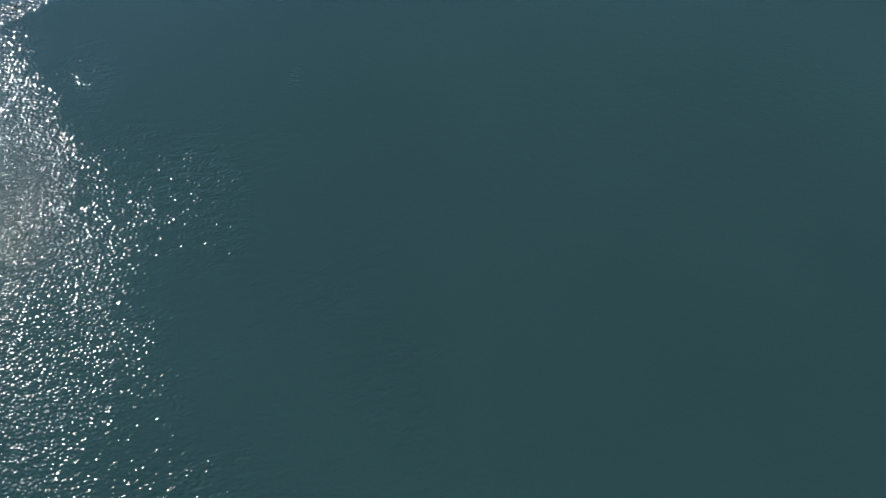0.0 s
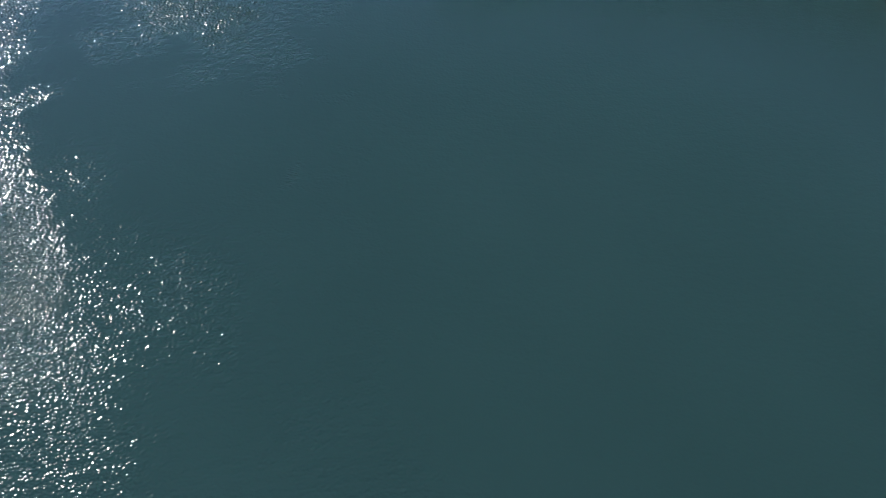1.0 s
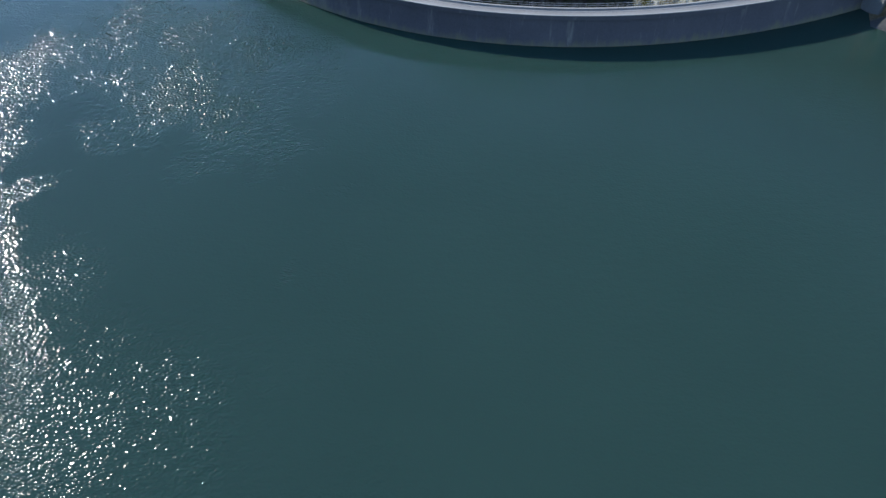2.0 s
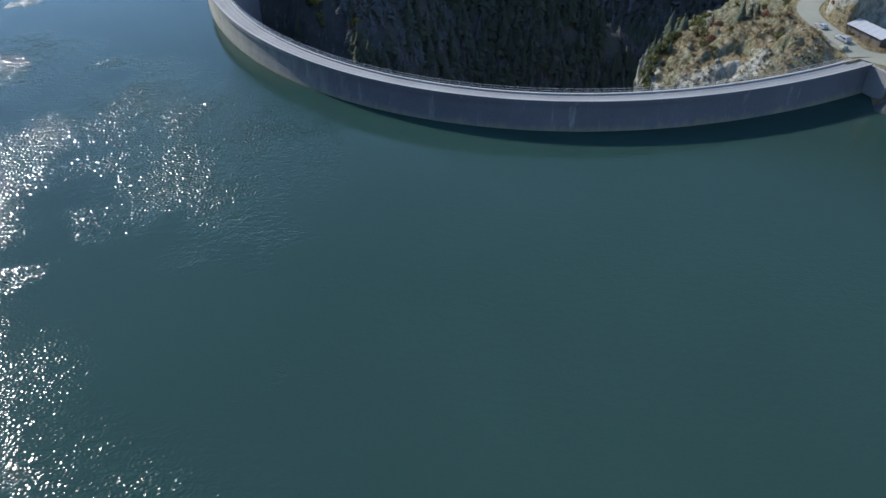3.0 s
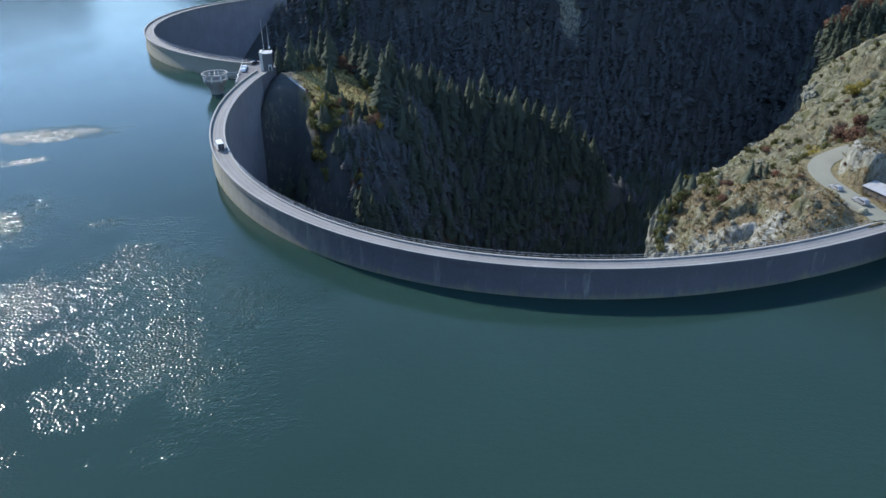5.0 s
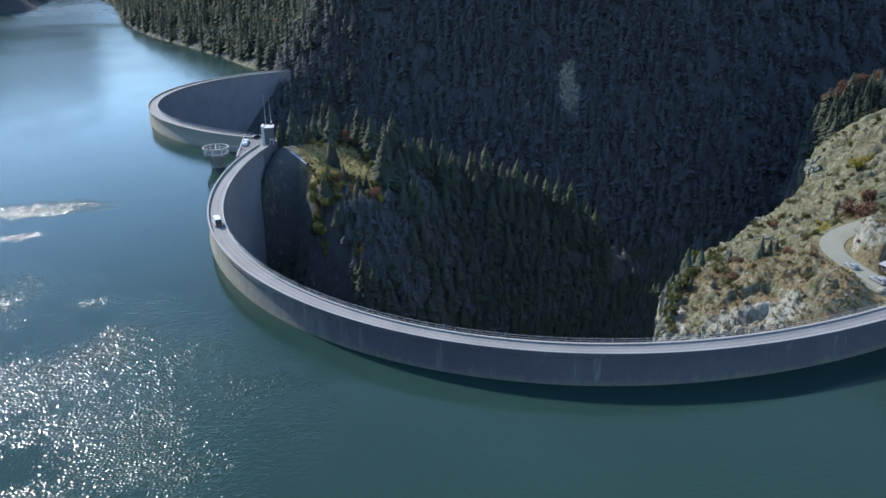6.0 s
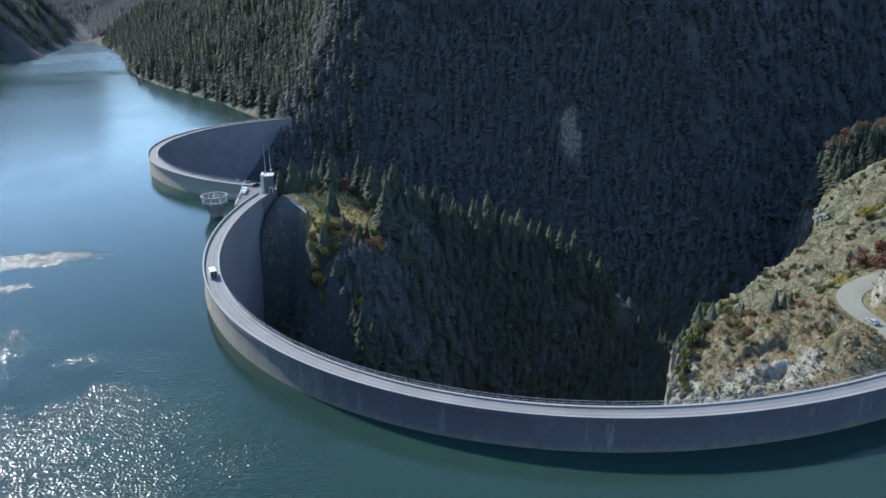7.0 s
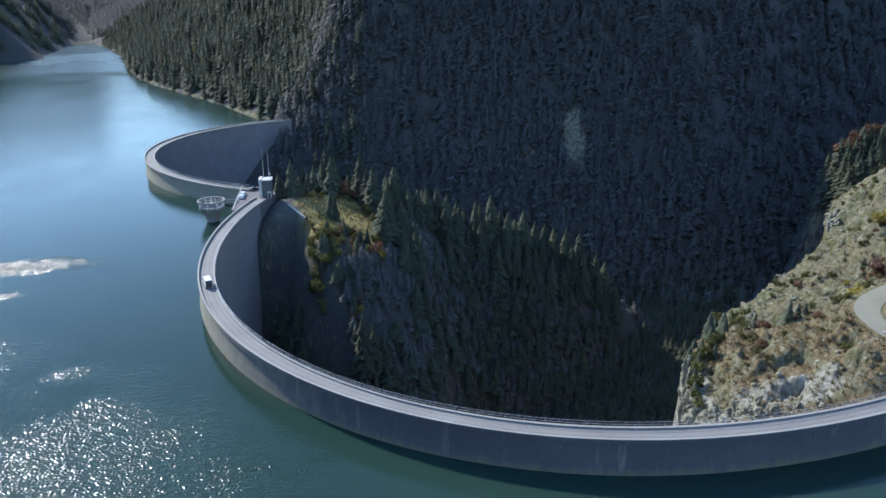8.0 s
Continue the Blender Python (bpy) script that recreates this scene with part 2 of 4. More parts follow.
def tri_mesh(name, verts, tris, material, smooth=False):
    """A mesh of triangles from number arrays."""
    me = bpy.data.meshes.new(name)
    v, f = np.asarray(verts, np.float32), np.asarray(tris, np.int32)
    me.vertices.add(len(v))
    me.vertices.foreach_set("co", v.ravel())
    me.loops.add(f.size)
    me.loops.foreach_set("vertex_index", f.ravel())
    me.polygons.add(len(f))
    me.polygons.foreach_set("loop_start", np.arange(0, f.size, 3, dtype=np.int32))
    me.update(calc_edges=True)
    me.validate()
    me.materials.append(material)
    if smooth:
        me.polygons.foreach_set("use_smooth", [True] * len(f))
    return me


def part(name, bm, material, parent, label=""):
    me = bpy.data.meshes.new(name)
    bm.to_mesh(me)
    bm.free()
    me.materials.append(material)
    ob = new(name, me)
    ob.parent = parent
    return tagged(ob, label)


def box(bm, x0, x1, y0, y1, z0, z1, bevel=0.0):
    made = bmesh.ops.create_cube(bm, size=1, matrix=Matrix.LocRotScale(
        ((x0 + x1) / 2, (y0 + y1) / 2, (z0 + z1) / 2), None, (abs(x1 - x0), abs(y1 - y0), abs(z1 - z0))))
    if bevel:
        edges = list({e for v in made["verts"] for e in v.link_edges})
        bmesh.ops.bevel(bm, geom=edges, offset=bevel, segments=2, affect="EDGES", profile=0.6)
    return bm


def rod(bm, a, b, r0, r1=None, n=8):
    a, b = Vector(a), Vector(b)
    d = b - a
    m = Matrix.Translation((a + b) / 2) @ d.to_track_quat("Z", "Y").to_matrix().to_4x4()
    bmesh.ops.create_cone(bm, cap_ends=True, segments=n, radius1=r0, radius2=r0 if r1 is None else r1, depth=d.length, matrix=m)
    return bm


# ---- the lie of the land ----
def hash2(ix, iy, seed):
    n = (ix.astype(np.int64) * 374761393 + iy.astype(np.int64) * 668265263 + seed * 1442695041) & 0x7FFFFFFF
    n = ((n ^ (n >> 13)) * 1274126177) & 0x7FFFFFFF
    return ((n ^ (n >> 16)) & 0xFFFF) / 65535.0


def value_noise(x, y, seed=0):
    ix, iy = np.floor(x), np.floor(y)
    fx, fy = x - ix, y - iy
    fx, fy = fx * fx * (3 - 2 * fx), fy * fy * (3 - 2 * fy)
    a, b = hash2(ix, iy, seed), hash2(ix + 1, iy, seed)
    c, e = hash2(ix, iy + 1, seed), hash2(ix + 1, iy + 1, seed)
    return (a * (1 - fx) + b * fx) * (1 - fy) + (c * (1 - fx) + e * fx) * fy


def fbm(x, y, octaves=4, seed=0):
    total, amp, size = 0.0, 0.5, 0.0
    for k in range(octaves):
        total = total + amp * (value_noise(x, y, seed + k) - 0.5)
        size += amp * 0.5
        x, y, amp = x * 2.03 + 7.1, y * 2.03 - 3.7, amp * 0.5
    return total / size


def along(x, y, line):
    """Distance to a polyline of (x, y, z), the height of its nearest point, and the side (from +1, to the left of its way, to -1)."""
    best = np.full(x.shape, 1e9)
    z, side = np.zeros(x.shape), np.zeros(x.shape)
    for (ax, ay, az), (bx, by, bz) in zip(line, line[1:]):
        dx, dy = bx - ax, by - ay
        u = np.clip(((x - ax) * dx + (y - ay) * dy) / (dx * dx + dy * dy), 0, 1)
        d = np.hypot(x - ax - u * dx, y - ay - u * dy)
        cross = (dx * (y - ay) - dy * (x - ax)) / (math.hypot(dx, dy) * np.maximum(d, 1e-6))
        near = d < best - 1e-6
        best, z, side = np.where(near, d, best), np.where(near, az + u * (bz - az), z), np.where(near, cross, side)
    return best, z, side


def smooth(a, b, t):
    u = np.clip((t - a) / (b - a), 0, 1)
    return u * u * (3 - 2 * u)


# the arches: centre, radius and a slight ovalness of each crest line (upstream edge)
CREST_Z = 7.7
NORTH = (48.8, 280.1, 136.8, (0.7, -2.0, -0.6, -2.7, -0.8, -1.4, 0.5, 0.0))
SOUTH = (-59.7, 420.2, 104.9, (-0.4, 0.6, 0.6, 1.0))


def arch_radius(arch, th):
    r = arch[2]
    for k in range(len(arch[3]) // 2):
        r = r + arch[3][2 * k] * np.cos((k + 2) * th) + arch[3][2 * k + 1] * np.sin((k + 2) * th)
    return r


def arch_point(arch, th, off, z):
    r = arch_radius(arch, th) + off
    return (arch[0] + r * math.sin(th), arch[1] - r * math.cos(th), z)


def arch_angle(arch, x, y):
    return np.arctan2(x - arch[0], -(y - arch[1]))


N_FROM, N_TO = arch_angle(NORTH, -84.0, 309.0), arch_angle(NORTH, 106.5, 161.5)
S_FROM, S_TO = arch_angle(SOUTH, -112.0, 512.0), arch_angle(SOUTH, -87.0, 318.5)

SOUTH_SHORE = [(-1500, 2900, 0), (-850, 1720, 0), (-795, 1629, 0), (-677, 1443, 0), (-557, 1240, 0), (-449, 1019, 0), (-405, 930, 0), (-364, 853, 0),
               (-304, 767, 0), (-232, 677, 0), (-187, 616, 0), (-142, 549, 0), (-114, 512, 6), (-60, 505, 2), (90, 512, -4),
               (200, 540, 0), (400, 640, 0), (1500, 1300, 0)]
NORTH_SHORE = [(-1300, 2600, 0), (-845, 1680, 0), (-761, 1446, 0), (-680, 1216, 0), (-640, 1140, 0), (-654, 1070, 0), (-760, 1010, 0), (-900, 800, 0),
               (-850, 300, 0), (-720, -200, 0), (-500, -600, 0), (0, -800, 0), (600, -650, 0), (560, -300, 0), (330, 0, 0),
               (200, 85, 0), (135, 122, 0), (112, 142, 0), (105, 152, 0), (108, 160, 0)]
MIDDLE_RIDGE = [(-72, 312, 6.0), (-62, 322, 4.0), (-48, 336, 2.0), (-20, 350, -11), (20, 363, -27), (48, 373, -40), (74, 383, -57), (95, 395, -78), (125, 410, -100)]
WEST_RIM = [(-71, 300, 0), (-62, 304, 0), (-53, 285, 0), (-38, 266, 0), (-29, 225, 0), (-25, 190, 0)]
SPUR = [(53.5, 166, -8), (57.5, 184, -8.5), (60.6, 197, -8.5), (66.5, 208.6, -8), (81, 235, -13), (94, 245, -12.5), (109, 260, -12), (130, 280, -9.5), (150, 300, -5.5),
        (161, 321, 2.5), (175, 330, 8), (194, 343, 13.5), (270, 375, 30), (420, 430, 62), (900, 600, 220)]
BACK_SPUR = [(219, 434, -2), (236, 436, 8), (254, 438, 14), (330, 450, 45), (600, 520, 150), (1200, 800, 350)]
ROAD = [(105.5, 156, 6.9), (105.5, 166, 7.3), (104.8, 173, 7.8), (103.2, 181, 8.2), (101.9, 189, 8.5), (103, 195.5, 8.7), (107.5, 202, 9), (118, 209, 9.5), (135, 216, 10.5), (165, 224, 13), (220, 240, 20)]

JUNCTION = [(103.8, 177, 7.9), (106.5, 170.5, 7.4), (110, 166.5, 7.15), (120, 161, 7.15)]


def height(x, y):
    x, y = np.asarray(x, float), np.asarray(y, float)
    d, z, side = along(x, y, SOUTH_SHORE)
    rough = fbm(x / 90, y / 90, 4, 3) * 14
    crag = fbm(x / 22, y / 22, 4, 9) * 3.5
    wall = smooth(-125, -60, x)
    rise = d * (0.62 + 0.95 * wall) + np.maximum(d - 150, 0) * 0.15 * (1 - wall) - np.maximum(d - 220, 0) * 0.8 * wall
    rise = np.where(x < -150, np.minimum(rise, np.where(y < 1350, 132 + 0.12 * rise, 220 + 0.08 * rise)), rise)
    mountain = z + np.where(side > 0, rise + rough * smooth(5, 80, d) * 1.2, -d * (0.95 + 0.6 * wall) + rough * smooth(10, 60, d))
    d, z, side = along(x, y, NORTH_SHORE)
    alp = smooth(-300, -560, x)
    bank = np.where(side < 0, 50 * (1 - np.exp(-d / 120)) + alp * 600 * (1 - np.exp(-d / 560)) + rough * 0.5 * smooth(5, 80, d), -d * 0.6)
    bank = bank - np.where(x > -300, np.maximum(y - 168, 0) * 2.0, 0)
    out = np.maximum(mountain, bank)
    # the mountains that close the head of the valley
    head = smooth(1690, 2900, y + 0.1 * x) * (300 + rough * 3) * smooth(-200, -500, x) - 6
    out = np.where(y > 1660, np.maximum(out, head), out)
    d, z, side = along(x, y, MIDDLE_RIDGE)
    f = 0.5 + 0.5 * np.clip(side, -1, 1)
    steep = smooth(-18, 18, x)
    fall = (d * (0.30 + 1.2 * steep) + np.maximum(d - 46, 0) * 1.2) * (1 - f) + d * 0.85 * f
    middle = z - fall + crag * 0.5
    d, _, side = along(x, y, WEST_RIM)
    middle = middle - d * 2.6 * smooth(0.0, 0.5, -side)
    d, z, side = along(x, y, SPUR)
    ridged = np.abs(fbm(x / 13, y / 13, 4, 21)) * -5.0 + 1.3
    steps = fbm(x / 4.5, y / 4.5, 3, 33) * 1.5 - np.abs(fbm(x / 6.5, y / 9.0, 3, 37)) * 2.2 + 0.4
    f = smooth(-0.4, 0.4, side)
    rise = np.minimum(d, 45) * 0.47 + np.maximum(d - 45, 0) * 0.55
    spur = z + rise * (1 - f) - np.maximum(d + fbm(x / 3.0, y / 3.0, 3, 63) * 1.3, 0) * 14.0 * f + (ridged + steps) * smooth(-2, 14, d + 6)
    # ledges: short risers between sloping treads
    lift = spur / 5.0 + fbm(x / 30, y / 30, 3, 51) * 1.6
    part_way = lift - np.floor(lift)
    spur = spur + (1 - f) * 2.2 * (smooth(0.35, 0.62, part_way) - part_way) * smooth(2, 10, d)
    chips = 0.5 - np.abs(fbm(x / 2.4, y / 3.4, 3, 55)) * 2.2
    spur = spur + (1 - f) * chips * (0.55 + 0.45 * smooth(-0.3, 0.3, fbm(x / 14, y / 14, 2, 57))) * smooth(1, 6, d)
    knoll = np.hypot(x - 124, y - 195) - np.abs(fbm(x / 2.6, y / 2.6, 3, 59)) * 2.2 + fbm(x / 5, y / 5, 2, 45) * 1.5
    spur = spur + 9 * smooth(15.6, 12.8, knoll) - np.maximum(158 - y, 0) * 3.0
    spur = np.where(knoll < 19, np.minimum(spur, 16.6 + fbm(x / 7, y / 7, 3, 47) * 1.6), spur)
    # the slope meets the crest no higher than its roadway
    gap = np.hypot(x - NORTH[0], y - NORTH[1]) - arch_radius(NORTH, arch_angle(NORTH, x, y))
    spur = np.where((y < 205) & (x > 45) & (x < 108), np.minimum(spur, 6.2 + np.maximum(-gap - 6, 0) * 0.55), spur)
    d, z, side = along(x, y, BACK_SPUR)
    back = z - d * (1.1 + 6.0 * smooth(222, 216, x) + 1.5 * smooth(0.2, 1, np.abs(side)) * (side > 0)) + crag
    land = np.maximum(np.maximum(middle, spur), back)
    # the road bench
    d, z, _ = along(x, y, ROAD)
    flat = smooth(6.6, 4.2, d)
    land = land * (1 - flat) + z * flat
    d, z, _ = along(x, y, JUNCTION)
    wide_part = smooth(8.0, 5.0, d)
    land = land * (1 - wide_part) + z * wide_part
    flat = np.maximum(flat, wide_part)
    yard = smooth(8.5, 6.5, np.hypot((x - 112.5) / 0.75, y - 176.5))
    land = land * (1 - yard) + 7.9 * yard
    # upstream of the arches only the lake's own banks stand
    for arch, lo, hi in ((NORTH, -2.0, float(N_TO) + 0.005), (SOUTH, -2.9, float(S_TO))):
        th = arch_angle(arch, x, y)
        gap = np.hypot(x - arch[0], y - arch[1]) - arch_radius(arch, th)
        wet = smooth(-3.2, -1.8, gap) * ((th > lo) & (th < hi) & (gap < 70))
        land = land * (1 - wet) + np.minimum(land, -25) * wet
    low = -45 - 60 * smooth(150, 330, y) * smooth(-110, 10, x)
    inside = np.hypot(x - NORTH[0], y - NORTH[1]) < NORTH[2] - 2
    low = np.where(inside, -105, low)
    return np.maximum(np.maximum(out, land), low) + fbm(x / 6, y / 6, 2, 40) * 0.35 * (1 - flat)


def clearing(x, y):
    """Below one on the open grass behind the middle block."""
    return np.hypot((x + 49) / 16.5, (y - 313) / 21.0) + fbm(x / 9, y / 9, 2, 61) * 0.35


def spread(*pieces):
    """Coordinates from pieces of (from, to, step)."""
    out = []
    for a, b, step in pieces:
        out += list(np.arange(a, b, step))
    return np.array(out + [pieces[-1][1]])


gx = spread((-4200, -2200, 280), (-2200, -1400, 70), (-1400, -480, 46), (-480, -180, 14), (-180, 40, 4), (40, 48, 1.2), (48, 150, 0.6), (150, 185, 0.9), (185, 210, 2.0), (210, 330, 6), (330, 700, 30), (700, 4200, 250))
gy = spread((-4200, -900, 300), (-900, 100, 50), (100, 140, 8), (140, 158, 1.2), (158, 244, 0.6), (244, 335, 0.9), (335, 520, 4), (520, 800, 10), (800, 1800, 25), (1800, 2900, 36), (2900, 4800, 250))
GX, GY = np.meshgrid(gx, gy)
GZ = height(GX, GY)
n, m = GX.shape
idx = np.arange(n * m).reshape(n, m)
q = np.stack([idx[:-1, :-1], idx[:-1, 1:], idx[1:, 1:], idx[1:, :-1]], -1).reshape(-1, 4)
tris = np.concatenate([q[:, [0, 1, 2]], q[:, [0, 2, 3]]])
ground = new("ground", tri_mesh("ground", np.stack([GX, GY, GZ], -1).reshape(-1, 3), tris, GROUND, True))
rgb = np.zeros((n * m, 4), np.float32)
px, py = GX.ravel(), GY.ravel()
d, z, side = along(px, py, SPUR)
on_spur = np.where(side < 0.3, smooth(120, 80, d), smooth(12, 5, d)) * (py > 155) * (px > 40)
brown = on_spur * smooth(212, 196, py + 0.35 * (px - 90) + fbm(px / 12, py / 12, 3, 81) * 12)
rgb[:, 0] = np.clip(on_spur * (0.58 + 0.6 * fbm(px / 16, py / 16, 3, 82)) - brown * 0.28, 0, 1)
cliff = smooth(1.3, 0.8, np.hypot((px - 84) / 9, (py - 512) / 12) + fbm(px / 5, py / 5, 2, 95) * 0.5) * smooth(94, 90, px)
cliff = np.maximum(cliff, smooth(1.2, 0.7, np.hypot((px - 52) / 7, (py - 506) / 5) + fbm(px / 5, py / 5, 2, 96) * 0.5))
bluff = smooth(1.2, 0.7, np.hypot((px - 70) / 17, (py - 170) / 8) + fbm(px / 6, py / 6, 2, 97) * 0.5)
knob = smooth(18.5, 16.5, np.hypot(px - 124, py - 195)) * smooth(10, 12, np.hypot(px - 124, py - 195))
d, _, _ = along(px, py, SPUR)
foot = smooth(5, 3, d) * smooth(206, 196, py) * (px < 70) * (py > 158)
bluff = np.maximum(bluff, foot)
rgb[:, 3] = np.maximum(np.maximum(bluff, knob * 0.85), cliff * 0.4)
bluff = np.maximum(bluff, knob)
rgb[:, 0] = np.maximum(rgb[:, 0], np.maximum(np.maximum(cliff * 0.36, bluff), (px < -118) * (py > 450) * smooth(3.5, 1.0, np.abs(GZ.ravel()))))
rgb[:, 1] = np.clip(brown * (1 - bluff) + smooth(1.25, 0.85, clearing(px, py)) * 0.25, 0, 1)
rgb[:, 2] = np.maximum(smooth(1.2, 0.9, clearing(px, py)), on_spur * 0.28)
d, _, _ = along(px, py, ROAD[1:])
verge = smooth(6.0, 4.0, d + fbm(px / 3, py / 3, 2, 99) * 1.5) * (py > 160)
rgb[:, 0], rgb[:, 1], rgb[:, 2] = rgb[:, 0] * (1 - verge), rgb[:, 1] * (1 - 0.6 * verge), np.maximum(rgb[:, 2], verge * 0.42)
layer = ground.data.color_attributes.new("cover", "FLOAT_COLOR", "POINT")
layer.data.foreach_set("color", rgb.ravel())
tagged(ground, "steep wooded mountain ground with grey limestone, dry grass and soil", "ground", kind="structure")

# the lake, up to the walls and into the banks
edge = [arch_point(NORTH, t, -1.0, 0) for t in np.linspace(N_TO, N_FROM, 90)]
edge += [(-84, 316, 0)] + [arch_point(SOUTH, t, -1.0, 0) for t in np.linspace(S_TO, S_FROM, 60)]
edge += [(-60, 560, 0), (-80, 700, 0), (-200, 900, 0), (-300, 1100, 0), (-380, 1300, 0), (-500, 1700, 0), (-900, 2200, 0), (-2000, 2300, 0), (-2200, 600, 0), (-1800, -900, 0), (-800, -1800, 0),
         (900, -1800, 0), (1400, -600, 0), (900, 100, 0), (300, 158, 0), (150, 165, 0), (112, 164, 0)]
bm = bmesh.new()
bmesh.ops.triangulate(bm, faces=[bm.faces.new([bm.verts.new(p) for p in edge])])
bmesh.ops.recalc_face_normals(bm, faces=bm.faces)
if bm.faces[0].normal.z < 0:
    bmesh.ops.reverse_faces(bm, faces=bm.faces)
lake = part("water", bm, WATER, None)
tagged(lake, "teal mountain reservoir water with wind ripples and sun glitter", "lake", kind="structure")


def sweep(name, arch, t0, t1, profile, steps, material, parent, label="", flat=True):
    """A closed profile of (offset, z) swept along an arch."""
    k = len(profile)
    verts = [arch_point(arch, t, o, z) for t in np.linspace(t0, t1, steps) for o, z in profile]
    faces = [(i * k + j, i * k + (j + 1) % k, (i + 1) * k + (j + 1) % k, (i + 1) * k + j) for i in range(steps - 1) for j in range(k)]
    faces += [tuple(range(k))[::-1], tuple((steps - 1) * k + j for j in range(k))]
    me = mesh_from(name, verts, faces, material)
    bm = bmesh.new()
    bm.from_mesh(me)
    bmesh.ops.recalc_face_normals(bm, faces=bm.faces)
    bm.to_mesh(me)
    bm.free()
    ob = new(name, me)
    ob.parent = parent
    return tagged(ob, label)


def dam(arch, t0, t1, label, depth, steps, joint):
    base = new("arch_dam")
    base.location = (0, 0, 0)
    tagged(base, label, "dam")
    zr = CREST_Z - 0.75
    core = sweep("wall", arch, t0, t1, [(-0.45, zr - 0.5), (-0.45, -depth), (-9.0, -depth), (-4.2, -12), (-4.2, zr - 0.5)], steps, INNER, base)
    block = 16.9 / arch[2]
    first = math.ceil((t0 - joint) / block)
    cuts = [t0] + [joint + block * k for k in range(first, first + 60) if joint + block * k < t1 - 0.01] + [t1]
    for a, b in zip(cuts, cuts[1:]):
        proud = random.uniform(-0.03, 0.05)
        g = 0.018 / arch[2]
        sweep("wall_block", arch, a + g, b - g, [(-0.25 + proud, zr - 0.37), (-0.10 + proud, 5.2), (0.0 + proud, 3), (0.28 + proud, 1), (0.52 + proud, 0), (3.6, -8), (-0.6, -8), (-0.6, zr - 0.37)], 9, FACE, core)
    sweep("crest_slab", arch, t0, t1, [(0.0, zr - 0.5), (0.0, zr), (-4.6, zr), (-4.6, zr - 0.5)], steps, ASPHALT, base, "worn grey crest roadway")
    sweep("parapet", arch, t0, t1, [(0.30, zr - 0.35), (0.30, CREST_Z - 0.16), (-0.10, CREST_Z - 0.16), (-0.10, zr + 0.002)], steps, FACE, base, "weathered concrete upstream parapet, darkened for shade")
    sweep("coping", arch, t0, t1, [(0.36, CREST_Z - 0.157), (0.36, CREST_Z), (-0.15, CREST_Z), (-0.15, CREST_Z - 0.157)], steps, CREST, base, "pale concrete coping")
    sweep("kerb", arch, t0, t1, [(-4.0, zr + 0.003), (-4.0, zr + 0.35), (-4.6, zr + 0.35), (-4.62, zr + 0.003)], steps, CREST, base, "pale concrete downstream kerb")
    for off in (-1.45, -2.85):
        sweep("seam", arch, t0, t1, [(off + 0.04, zr - 0.05), (off + 0.04, zr + 0.006), (off - 0.04, zr + 0.006), (off - 0.04, zr - 0.05)], steps, DARK_JOINT, base, "dark tar seam along the roadway")
    return base


north_dam = dam(NORTH, N_FROM, N_TO, "tall curved concrete arch dam standing in the lake", 100, 160, radians(-6.55))
south_dam = dam(SOUTH, S_FROM, S_TO, "smaller curved concrete arch dam beyond the first", 80, 110, radians(-60))


# ---- trees ----
def conifer(seed, tiers, blades, spread_r=0.17, rich=True):
    """Vertices and triangles of a spruce crown one metre high: many ragged, drooping branches round the stem."""
    r = np.random.default_rng(seed)
    verts, tris = [], []
    for i in range(tiers * blades):
        u = (i / (tiers * blades)) ** 0.9
        z = 0.05 + 0.93 * u
        reach = (spread_r * (1 - u) ** 0.8 + 0.010) * r.uniform(0.55, 1.25) * (0.75 + 0.25 * min(1, u * 8))
        a = i * 2.399 + r.uniform(-0.4, 0.4)
        w = r.uniform(0.28, 0.5) if rich else r.uniform(0.45, 0.75)
        drop = 0.45 * reach + r.uniform(-0.005, 0.02)
        lift = r.uniform(0.02, 0.055)
        b = len(verts)
        verts += [(0, 0, z + lift), (0.66 * reach * math.cos(a - w), 0.66 * reach * math.sin(a - w), z - drop * 0.8),
                  (reach * math.cos(a), reach * math.sin(a), z - drop), (0.66 * reach * math.cos(a + w), 0.66 * reach * math.sin(a + w), z - drop * 0.8)]
        if rich:
            verts.append((0.6 * reach * math.cos(a), 0.6 * reach * math.sin(a), z - drop * 0.25))
            tris += [(b, b + 1, b + 4), (b + 1, b + 2, b + 4), (b + 2, b + 3, b + 4), (b + 3, b, b + 4)]
        else:
            tris += [(b, b + 1, b + 2), (b, b + 2, b + 3)]
    b = len(verts)
    verts += [(0.010, 0, 0.88), (-0.005, 0.009, 0.88), (-0.005, -0.009, 0.88), (0, 0, 1.03)]
    tris += [(b, b + 1, b + 3), (b + 1, b + 2, b + 3), (b + 2, b, b + 3)]
    return np.array(verts), np.array(tris)


